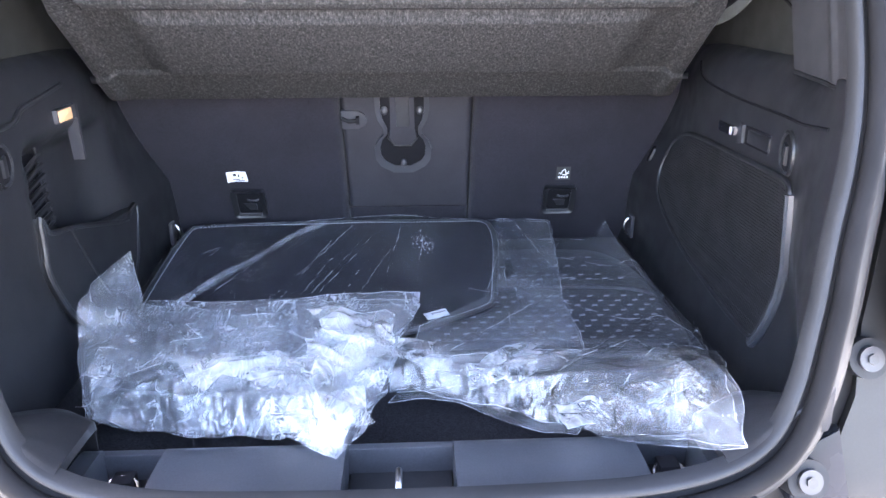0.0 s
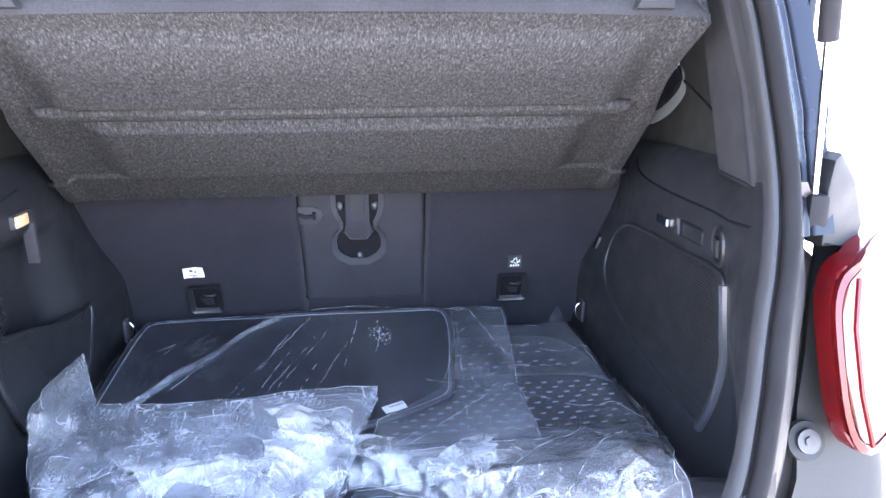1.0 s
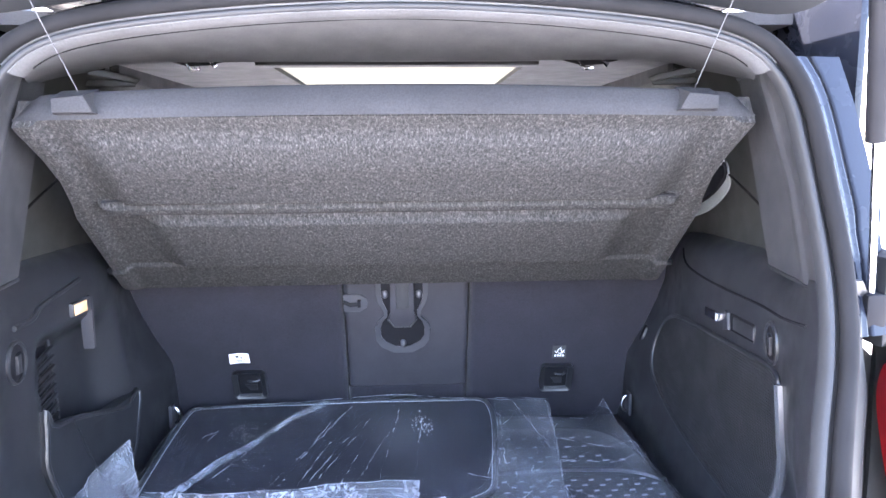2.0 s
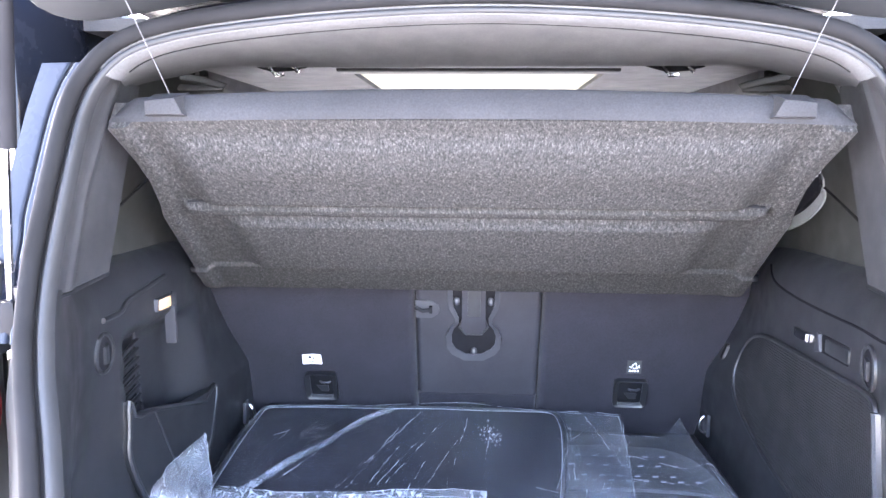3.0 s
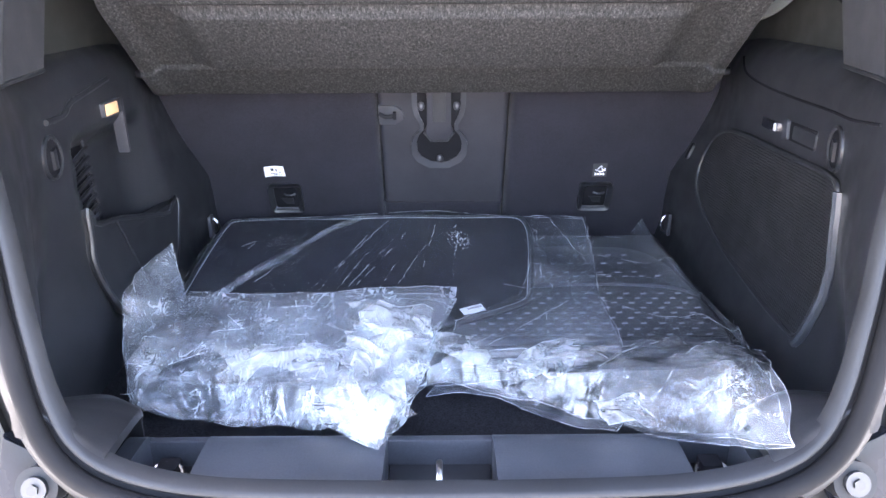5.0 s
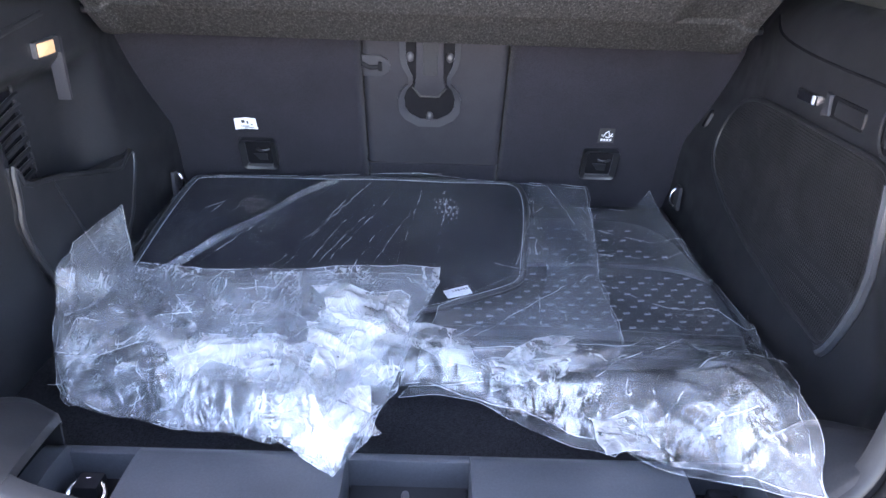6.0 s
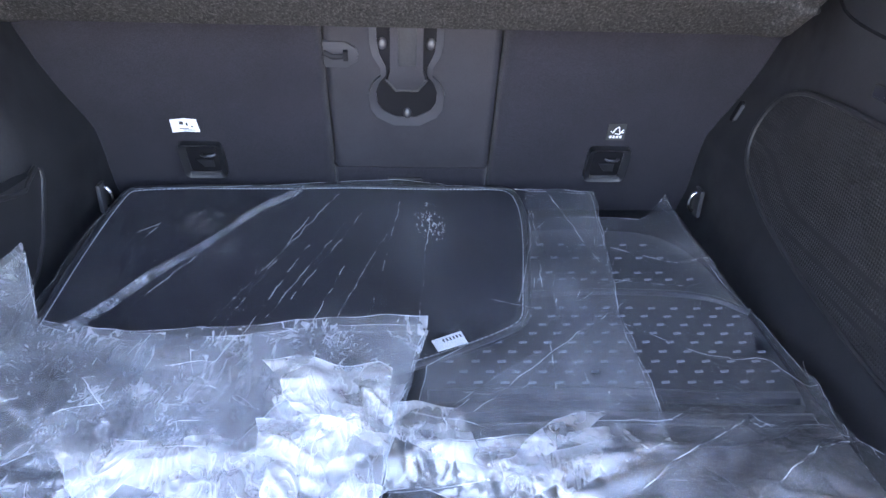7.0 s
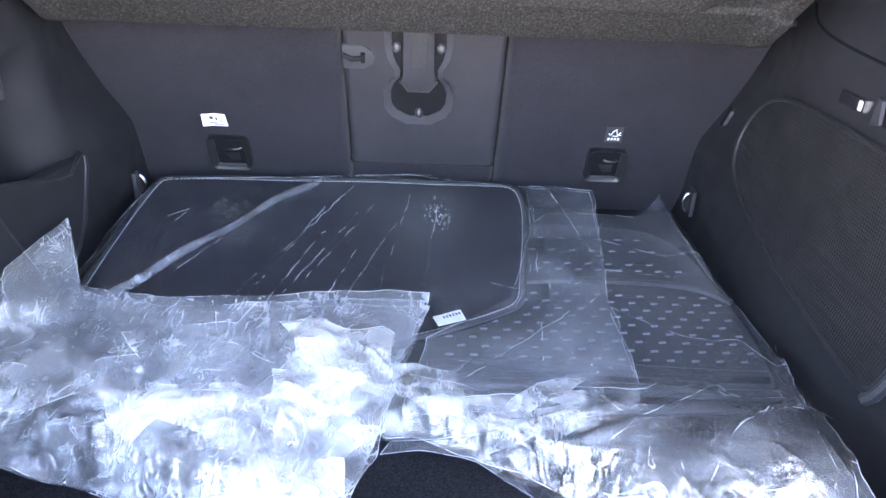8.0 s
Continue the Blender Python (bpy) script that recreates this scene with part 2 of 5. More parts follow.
def part(name, bm, mat, parent, label="", smooth=35):
    return finish(name, bm, mat, parent, label, smooth)


def box(bm, c, size, bevel=0.0, turn=None):
    m = Matrix.Translation(c) @ (turn.to_4x4() if turn else Matrix()) @ Matrix.Diagonal((*size, 1))
    made = bmesh.ops.create_cube(bm, size=1, matrix=m)["verts"]
    if bevel:
        edges = list({e for v in made for e in v.link_edges})
        bmesh.ops.bevel(bm, geom=edges, offset=bevel, segments=2, affect="EDGES", profile=0.6)
    return bm


def boxed(c, size, bevel=0.0, turn=None):
    return box(bmesh.new(), c, size, bevel, turn)


def tube(bm, path, r, seg=8, closed=False, flat=1.0):
    """A round bar along a path; flat squeezes it along its second axis."""
    pts = [Vector(p) for p in path]
    rings, n = [], len(pts)
    side = None
    for i, p in enumerate(pts):
        a = pts[(i - 1) % n] if closed or i else p
        b = pts[(i + 1) % n] if closed or i < n - 1 else p
        d = (b - a).normalized()
        if side is None:
            side = d.cross(Vector((0, 1, 0)) if abs(d.y) < 0.9 else Vector((1, 0, 0))).normalized()
        side = (side - d * side.dot(d)).normalized()
        up = d.cross(side)
        rings.append([bm.verts.new(p + r * (math.cos(2 * math.pi * k / seg) * side + flat * math.sin(2 * math.pi * k / seg) * up)) for k in range(seg)])
    for i in range(n if closed else n - 1):
        a, b = rings[i], rings[(i + 1) % n]
        for k in range(seg):
            bm.faces.new((a[k], a[(k + 1) % seg], b[(k + 1) % seg], b[k]))
    if not closed:
        bm.faces.new(rings[0]), bm.faces.new(rings[-1])
    return bm


def tubed(path, r, seg=8, closed=False, flat=1.0):
    return tube(bmesh.new(), path, r, seg, closed, flat)


def slab(inner, outer, nu, nv):
    """A closed sheet between two surfaces over the unit square."""
    bm = bmesh.new()
    grids = [[[bm.verts.new(f(i / nu, j / nv)) for j in range(nv + 1)] for i in range(nu + 1)] for f in (inner, outer)]
    for g in grids:
        for i in range(nu):
            for j in range(nv):
                bm.faces.new((g[i][j], g[i + 1][j], g[i + 1][j + 1], g[i][j + 1]))
    a, b = grids
    rim = [(i, 0) for i in range(nu)] + [(nu, j) for j in range(nv)] + [(i, nv) for i in range(nu, 0, -1)] + [(0, j) for j in range(nv, 0, -1)]
    for k, (i, j) in enumerate(rim):
        p, q = rim[(k + 1) % len(rim)]
        bm.faces.new((a[i][j], a[p][q], b[p][q], b[i][j]))
    return bm


def prism(front, back, bevel=0.0):
    """A plate between two outlines of as many corners, its front edge softened."""
    bm = bmesh.new()
    f, b = [bm.verts.new(p) for p in front], [bm.verts.new(p) for p in back]
    top = bm.faces.new(f)
    bm.faces.new(b[::-1])
    for i in range(len(f)):
        j = (i + 1) % len(f)
        bm.faces.new((f[i], b[i], b[j], f[j]))
    if bevel:
        bmesh.ops.bevel(bm, geom=list(top.edges), offset=bevel, segments=2, affect="EDGES", profile=0.6)
    return bm


def ring_plate(outer, inner, depth):
    """A flat frame between two outlines of as many corners, thickened by the vector depth."""
    bm = bmesh.new()
    rows = [[bm.verts.new(Vector(p) + d) for p in line] for line, d in ((outer, depth), (outer, Vector()), (inner, Vector()), (inner, depth))]
    n = len(outer)
    for a in range(4):
        b = (a + 1) % 4
        for i in range(n):
            j = (i + 1) % n
            bm.faces.new((rows[a][i], rows[a][j], rows[b][j], rows[b][i]))
    return bm


def rounded(w, h, r, n=4):
    """Corners of a rounded rectangle about the origin, as pairs."""
    out = []
    for cx, cy, a0 in ((w / 2 - r, h / 2 - r, 0), (-w / 2 + r, h / 2 - r, 90), (-w / 2 + r, -h / 2 + r, 180), (w / 2 - r, -h / 2 + r, 270)):
        for k in range(n + 1):
            a = radians(a0 + 90 * k / n)
            out.append((cx + r * math.cos(a), cy + r * math.sin(a)))
    return out


def soften(pts, times=2, closed=True):
    """Corner cutting: rounds an outline."""
    for _ in range(times):
        n, out = len(pts), []
        for i in range(n if closed else n - 1):
            a, b = Vector(pts[i]), Vector(pts[(i + 1) % n])
            out += [a * 0.75 + b * 0.25, a * 0.25 + b * 0.75]
        pts = out if closed else [Vector(pts[0])] + out[1:-1] + [Vector(pts[-1])]
    return pts


def ss(t):
    t = min(max(t, 0.0), 1.0)
    return t * t * (3 - 2 * t)


def table(x, pairs):
    """Smooth-enough look-up between rising pairs."""
    if x <= pairs[0][0]:
        return pairs[0][1]
    for (a, p), (b, q) in zip(pairs, pairs[1:]):
        if x <= b:
            return p + (q - p) * (x - a) / (b - a)
    return pairs[-1][1]


def mix(a, b, t):
    return a + (b - a) * t


# ---- outside ----
bm = bmesh.new()
bmesh.ops.create_grid(bm, x_segments=40, y_segments=40, size=900)
tagged(finish("ground", bm, GROUND), "pale sunlit concrete forecourt", "ground", kind="structure")

# ---- the car's shell ----
SILL_Z, FLOOR_Z = 0.79, 0.715
HALF = [(0.787, 0.22), (0.793, 0.29), (0.804, 0.345), (0.82, 0.385), (0.838, 0.409), (0.858, 0.426), (0.882, 0.438), (0.908, 0.449), (0.945, 0.460), (0.985, 0.472), (1.02, 0.480), (1.06, 0.490), (1.114, 0.506), (1.144, 0.512), (1.175, 0.518), (1.239, 0.523), (1.33, 0.520), (1.41, 0.516), (1.444, 0.511), (1.473, 0.501), (1.505, 0.478), (1.528, 0.440), (1.545, 0.37), (1.558, 0.27), (1.568, 0.16)]
SIDE = 0.009                                       # the opening's middle lies a little to the right


def plane_y(z):
    return 0.66 + 0.40 * (z - 0.78)


def opening(grow=0.0, ahead=0.0):
    """The outline of the tailgate opening, widened by grow and moved ahead."""
    half = [(0.0, 0.784)] + [(w, z) for z, w in HALF] + [(0.0, 1.575)]
    left = [(-w, z) for w, z in half[1:-1]][::-1]
    pts = soften([Vector((w, z)) for w, z in half + left], 2)
    out = []
    n = len(pts)
    for i in range(n):
        d = pts[(i + 1) % n] - pts[i - 1]
        nrm = Vector((d.y, -d.x)).normalized()
        p = pts[i] + grow * nrm
        out.append(Vector((p.x + SIDE, plane_y(p.y) + ahead, p.y)))
    return out


def loft(loops, closed_ends=False):
    bm = bmesh.new()
    rows = [[bm.verts.new(p) for p in lp] for lp in loops]
    n = len(rows[0])
    for a, b in zip(rows, rows[1:]):
        for i in range(n):
            j = (i + 1) % n
            bm.faces.new((a[i], a[j], b[j], b[i]))
    return bm


car = thing("car_body", "grey metallic sport utility car with open rear", "car")
def body(grow, ahead):
    """Outline of the shell: slim round the roof, a gutter down the pillars, a wide set-back panel at the lower corners."""
    out = []
    for p, q in zip(opening(0.0, 0.0), opening(1.0, 0.0)):
        d = Vector((q.x - p.x, 0, q.z - p.z))
        wide = 1 - ss((p.z - 1.08) / 0.10)
        slim = mix(0.034, 0.050, 1 - ss((p.z - 1.42) / 0.06)) + 0.01 * min(ahead, 1)
        c = p + d * mix(min(slim, grow), grow, wide)
        out.append(Vector((c.x, plane_y(c.z) + ahead, c.z)))
    return out


skin = [body(0.004, 0.0), body(0.010, 0.012), body(0.016, 0.036), body(0.024, 0.042), body(0.040, 0.044), body(0.046, 0.036), body(0.056, 0.040), body(0.066, 0.048), body(0.090, 0.095), body(0.11, 0.125), body(0.19, 0.145)]
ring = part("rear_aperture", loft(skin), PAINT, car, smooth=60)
# low faces take the lighter paint copy, as if lit off the ground
ring.data.materials.append(PAINT_LIT)
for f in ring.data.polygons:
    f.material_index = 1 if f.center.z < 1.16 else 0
seal = part("weather_seal", tubed(opening(0.0075, -0.004), 0.0105, 12, True), SEALM, car, "black rubber door seal")
part("seal_groove", loft([opening(0.002, 0.004), opening(-0.006, 0.006), opening(-0.008, 0.02)]), SEALM, car)
part("seal_lip", loft([opening(-0.004, 0.012), opening(-0.005, 0.002), opening(-0.009, -0.002), opening(-0.0145, 0.002), opening(-0.0155, 0.02)]), LIPM, car, "grey inner lip of the seal", smooth=80)

def wall_x(y, z):
    """Half width of the boot between its side linings."""
    base = 0.556 - 0.028 * ss((0.92 - z) / 0.19)
    seat = table(z, [(0.72, 0.535), (0.77, 0.540), (0.846, 0.534), (0.895, 0.533), (0.926, 0.544), (0.97, 0.562), (1.025, 0.580), (1.086, 0.596), (1.2, 0.60)])
    base = mix(base, seat, ss((y - 1.32) / 0.3))
    z2 = max(z, 0.80)
    lip = table(z2, HALF) - 0.012
    low = ss((0.98 - z) / 0.16)
    x = mix(lip, base, ss((y - plane_y(z2) - 0.01) / mix(0.27, 0.22, low)) ** mix(0.8, 0.5, low))
    t = min(max((z - 1.135) / 0.077, 0), 0.999)
    return x + 0.06 * (1 - math.sqrt(1 - t * t)) * ss((y - plane_y(z2) - 0.03) / 0.16)


def skew(y, z):
    """The linings follow the opening's sideways offset near its edge."""
    return SIDE * (1 - ss((y - plane_y(max(z, 0.8))) / 0.20))


for sx in (-1, 1):
    def quarter(u, v, sx=sx):
        z = mix(0.40, 1.175, v)
        y = plane_y(max(z, 0.70)) + 0.115
        inner = max((table(z, HALF) if z > 0.79 else 0.345) + 0.12, wall_x(y + 0.05, z) + 0.035 if z > 0.70 else 0)
        x = mix(inner, 0.80, u)
        return Vector((sx * x + 0.012, y + 0.9 * max(x - 0.68, 0), z))

    part("quarter_panel", slab(quarter, lambda u, v, sx=sx: quarter(u, v) + Vector((sx * 0.004, 0.015, 0)), 14, 18), PAINT_LIT, car, smooth=60)

# bump stops and fixings on the body edge
for sx in (-1, 1):
    stop = thing("rubber_buffer", "round grey buffer screwed to the body beside the opening", "buffer", "buffers")
    c = Vector((sx * 0.484 + 0.008, 0.742, 0.752))
    d = Vector((0, -0.93, 0.37)).normalized()
    part("pad", tubed([c - d * 0.02, c + d * 0.012], 0.026, 20), CLAD, stop)
    part("base_plate", prism([c - d * 0.004 + Vector((sx * a, 0.37 * b, 0.93 * b)) for a, b in ((-0.034, 0.012), (-0.02, 0.034), (0.02, 0.038), (0.05, 0.06), (0.06, -0.03), (0.0, -0.05))], [c - d * 0.03 + Vector((sx * a, 0.37 * b, 0.93 * b)) for a, b in ((-0.034, 0.012), (-0.02, 0.034), (0.02, 0.038), (0.05, 0.06), (0.06, -0.03), (0.0, -0.05))], 0.003), PAINT, stop)
    part("cap", tubed([c + d * 0.012, c + d * 0.018], 0.015, 16), BEZEL, stop)
    part("screw", tubed([c + d * 0.018, c + d * 0.021], 0.007, 6), TRIM, stop)
    stop = thing("rubber_buffer", "round grey buffer screwed to the body below the tail lamp", "buffer", "buffers")
    c = Vector((sx * 0.572 + 0.012, 0.815, 0.876))
    part("pad", tubed([c, c + d * 0.014], 0.026, 20), CLAD, stop)
    part("cap", tubed([c + d * 0.014, c + d * 0.020], 0.016, 16), BEZEL, stop)
    part("screw", tubed([c + d * 0.020, c + d * 0.023], 0.007, 6), TRIM, stop)

    # painted flange beside the opening, with the seam of the outer panel
    def flange(u, v, sx=sx):
        z = mix(1.150, 1.497, v)
        inner = table(z, HALF) + 0.014
        outer_x = table(z, [(1.15, 0.598), (1.27, 0.602), (1.30, 0.610), (1.336, 0.606), (1.394, 0.602), (1.436, 0.599), (1.497, 0.590)])
        fold = 0.012 * math.exp(-((u - 0.14) / 0.10) ** 2) - 0.006 * math.exp(-((u - 0.50) / 0.025) ** 2)
        return Vector((sx * mix(inner, outer_x, u) + 0.012, plane_y(z) + 0.020 + 0.012 * u ** 1.5 - fold, z))

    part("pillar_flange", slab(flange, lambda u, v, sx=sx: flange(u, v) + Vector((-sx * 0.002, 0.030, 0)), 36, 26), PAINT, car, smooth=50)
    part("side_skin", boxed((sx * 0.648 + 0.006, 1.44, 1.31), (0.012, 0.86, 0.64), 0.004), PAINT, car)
    part("panel_seam", tubed([flange(0.50 + 0.28 * max(0.25 - v / 20, 0) * 4, v / 20) + Vector((0, -0.001, 0)) for v in range(8, 21)], 0.0016, 6), SEALM, car)
    # solid plate drawn where the body has a small dark tab recess
    part("tab_recess_plate", prism([Vector((sx * (0.536 + a) + 0.004, 0.795 + 0.4 * (z - 0.94), z)) for a, z in ((-0.006, 0.922), (0.004, 0.920), (0.007, 0.926), (0.012, 0.962), (-0.002, 0.964))],
                            [Vector((sx * (0.536 + a) + 0.004, 0.815 + 0.4 * (z - 0.94), z)) for a, z in ((-0.006, 0.922), (0.004, 0.920), (0.007, 0.926), (0.012, 0.962), (-0.002, 0.964))], 0.002), BEZEL, car, "plate standing for a small dark recess in the body")
    lamp = thing("tail_lamp", "red and clear rear lamp cluster on the car's corner", "tail lamp", "tail lamps")
    yl = 0.785

    def lens(y, inset=0.0):
        base = [(0.583, 0.915), (0.576, 1.03), (0.578, 1.085), (0.600, 1.122), (0.70, 1.15), (0.84, 1.13), (0.84, 0.91), (0.76, 0.880), (0.61, 0.878)]
        cx, cz = 0.71, 1.0
        pts = soften([Vector((cx + (x - cx) * (1 - inset), cz + (z - cz) * (1 - inset))) for x, z in base], 2)
        return [Vector((sx * p.x + 0.012, y + max(p.x - 0.62, 0) * 0.8 + 0.3 * (p.y - 1.0), p.y)) for p in pts]

    part("lens", prism(lens(yl, 0.02), lens(yl + 0.03), 0.006), RED, lamp)
    part("frame", ring_plate(lens(yl - 0.006, 0.04), lens(yl - 0.006, 0.10), Vector((0, 0.012, 0))), RED, lamp)
    part("reflector", prism(lens(yl - 0.004, 0.12), lens(yl + 0.01, 0.12)), REDP, lamp, "pale pink clear lamp lens")
    part("divider", tubed([Vector((sx * x + 0.012, yl - 0.006 + 0.3 * (z - 1.0), z)) for x, z in ((0.622, 0.90), (0.612, 0.96), (0.608, 1.04), (0.616, 1.10))], 0.0035, 6), RED, lamp)

    strut = thing("gas_strut", "black and steel gas strut holding the tailgate up", "gas strut", "gas struts")
    foot, head = Vector((sx * 0.571 + 0.014, 0.852, 1.178)), Vector((sx * 0.462 + 0.014, 0.735, 1.80))
    along = head - foot
    part("rod", tubed([foot, foot + along * 0.34], 0.0045, 10), CHROME, strut)
    part("cylinder", tubed([foot + along * 0.33, foot + along * 0.36, head], 0.0115, 12), DARK, strut)
    part("socket", boxed(foot, (0.028, 0.028, 0.045), 0.008), DARK, strut)

    corner = thing("corner_cladding", "faceted black plastic cladding above the tail lamp", "cladding", "claddings")
    cl = [(0.585, 1.132), (0.583, 1.205), (0.590, 1.242), (0.603, 1.250), (0.640, 1.212), (0.668, 1.150), (0.655, 1.118), (0.622, 1.128)]
    part("panel", prism([Vector((sx * x + 0.012, 0.85 + (x - 0.6) * 0.5, z)) for x, z in cl], [Vector((sx * x + 0.012, 1.05, z)) for x, z in cl], 0.006), CLAD, corner)

# lower rear end
bm = slab(lambda u, v: Vector((mix(-0.80, 0.80, u), 0.50 + 0.12 * abs(2 * u - 1) ** 3 + 0.16 * v * v, mix(0.42, 0.60, v))),
          lambda u, v: Vector((mix(-0.78, 0.78, u), 0.9, mix(0.42, 0.60, v))), 24, 8)
bumper = thing("rear_bumper", "grey car bumper below the loading sill", "bumper")
part("cover", bm, PAINT, bumper)

# tailgate, swung up overhead
gate = thing("tailgate", "open tailgate with dark rear window overhead", "tailgate")
H0, H1 = Vector((0, 1.02, 1.625)), Vector((0, 0.22, 2.045))


def gate_at(x, s, off=0.0):
    p = H0 + (H1 - H0) * s
    nrm = Vector((0, -0.46, -0.888))
    return Vector((x, p.y, p.z - 0.05 * (x / 0.52) ** 2)) + nrm * off


def dense(line, n=6):
    return [mix(line[i], line[(i + 1) % len(line)], k / n) for i in range(len(line)) for k in range(n)]


def gate_outline(w, s0, s1, r, off):
    flat = dense([Vector(p) for p in rounded(2 * w, s1 - s0, r, 5)])
    return [gate_at(p.x, (s0 + s1) / 2 + p.y, off) for p in flat]


part("frame", ring_plate(gate_outline(0.575, 0.0, 1.0, 0.07, 0.02), gate_outline(0.535, 0.035, 0.72, 0.06, 0.02), Vector((0, 0.018, 0.036))), CLAD, gate)
part("edge_strip", tubed(gate_outline(0.575, 0.0, 1.0, 0.07, 0.012), 0.007, 8, True), PAINT_LIT, gate, "bright painted edge")
pane = part("window", prism(gate_outline(0.545, 0.03, 0.74, 0.06, 0.004), gate_outline(0.545, 0.03, 0.74, 0.06, -0.002)), GLASSY, gate, "dark tinted rear window")
part("outer_skin", prism(gate_outline(0.575, 0.0, 1.0, 0.07, -0.02), gate_outline(0.575, 0.0, 1.0, 0.07, -0.04)), PAINT, gate)

# ---- boot interior: structure ----
floor_bm = slab(lambda u, v: Vector((mix(-0.60, 0.60, u), mix(0.80, 1.80, v), FLOOR_Z)), lambda u, v: Vector((mix(-0.60, 0.60, u), mix(0.80, 1.80, v), FLOOR_Z - 0.03)), 8, 8)
tagged(finish("floor", floor_bm, CARPET), "black carpeted boot floor", "floor", kind="structure")


LEDGE = 1.212


def dent(y, z):
    """The alcove behind the side pocket."""
    a = ss((y - 1.105) / 0.03) * ss((1.43 - y) / 0.10)
    b = ss((1.10 - z) / 0.05) * ss((z - 0.78) / 0.04)
    return 0.045 * a * b


def lining(side):
    def inner(u, v):
        zz = mix(0.70, LEDGE, min(v / 0.82, 1.0))
        y = mix(plane_y(max(zz, 0.79)) + 0.012, 1.74, u)
        x = wall_x(y, zz) + (dent(y, zz) if side < 0 else 0)
        if v > 0.82:
            x = mix(x, max(x + 0.006, 0.645 if y > 1.1 else x + 0.05), (v - 0.82) / 0.18)
        z = zz + (0.004 * ss((v - 0.82) / 0.03) if v > 0.82 else 0)
        return Vector((side * x + skew(y, z), y, z))

    def outer(u, v):
        p = inner(u, v)
        return Vector((p.x + side * 0.012, p.y + 0.004, p.z - (0.02 if v > 0.82 else 0)))

    return slab(inner, outer, 70, 70)


def on_wall(side, y, z, off=0.0):
    return Vector((side * (wall_x(y, z) - off) + skew(y, z), y, z))


trim_l = thing("side_lining", "black moulded plastic boot side lining with a storage pocket", "side lining")
part("panel", lining(-1), TRIM, trim_l, smooth=60)
trim_r = thing("side_lining", "black moulded plastic boot side lining with a loudspeaker grille", "side lining")
part("panel", lining(1), TRIM, trim_r, smooth=60)


def wall_plate(side, pts, off, thick=0.02, bevel=0.002):
    return prism([on_wall(side, y, z, off) for y, z in pts], [on_wall(side, y, z, off - thick) for y, z in pts], bevel)


def wall_rect(side, y, z, w, h, r, off, thick=0.02, bevel=0.002, n=4):
    return wall_plate(side, [(y + a, z + b) for a, b in rounded(w, h, r, n)], off, thick, bevel)


# loudspeaker grille
spk = [(1.504, 0.946), (1.478, 1.008), (1.40, 1.042), (1.30, 1.050), (1.149, 1.051), (1.01, 1.055), (0.965, 1.052), (0.967, 1.01), (0.983, 0.83), (0.992, 0.806), (1.03, 0.806), (1.10, 0.808), (1.353, 0.836), (1.464, 0.883)]
spk = [tuple(p) for p in soften([Vector(p) for p in spk], 2)]
grille = part("speaker_grille", bmesh.new(), GRILLE, trim_r, "black perforated loudspeaker grille")


def plate_on_wall(side, poly, off):
    """A plate that follows the wall's curve: rows of strips clipped to an outline."""
    bm = bmesh.new()
    zs = [p[1] for p in poly]
    rows = 40
    prev = None
    for k in range(rows + 1):
        z = mix(min(zs) + 0.0005, max(zs) - 0.0005, k / rows)
        xs = []
        for i in range(len(poly)):
            (a, b), (c, d) = poly[i], poly[i - 1]
            if (b > z) != (d > z):
                xs.append(a + (c - a) * (z - b) / (d - b))
        lo, hi = min(xs), max(xs)
        row = [bm.verts.new(on_wall(side, mix(lo, hi, j / 24), z, off)) for j in range(25)]
        if prev:
            for j in range(24):
                bm.faces.new((prev[j], prev[j + 1], row[j + 1], row[j]))
        prev = row
    made = bmesh.ops.extrude_face_region(bm, geom=bm.faces[:])["geom"]
    for v in made:
        if isinstance(v, bmesh.types.BMVert):
            v.co.x += side * (off + 0.01)
    return bm


gm = plate_on_wall(1, spk, 0.0035)
bmesh.ops.recalc_face_normals(gm, faces=gm.faces)
gm.to_mesh(grille.data)
gm.free()
rim = [p for p in spk]
part("grille_rim", tubed([on_wall(1, y, z, 0.003) for y, z in rim], 0.0045, 8, True), TRIM, trim_r)
bar = [(0.963, 1.045), (0.958, 1.0), (0.975, 0.82), (0.99, 0.80)]
part("grille_bar", tubed([on_wall(1, y, z, 0.003) for y, z in soften([Vector(p) for p in bar], 2, False)], 0.008, 8), SILLP, trim_r)

# lamp, recess and bag hook of the right lining
lamp = part("lamp", wall_rect(1, 1.222, 1.085, 0.056, 0.017, 0.003, 0.004), CHROME, trim_r, "small clear boot lamp")
part("lamp_lens", wall_rect(1, 1.200, 1.085, 0.007, 0.013, 0.002, 0.006), STITCH, lamp)
# flat black plate paints the recess's shade
part("recess", wall_rect(1, 1.115, 1.088, 0.084, 0.030, 0.004, 0.0015), DARK, trim_r)
part("recess_edge", wall_plate(1, [(1.168, 1.105), (1.158, 1.102), (1.152, 1.075), (1.172, 1.070)], 0.006), BEZEL, trim_r)
part("recess_lid", wall_rect(1, 1.108, 1.088, 0.070, 0.022, 0.004, 0.003), TRIM, trim_r)


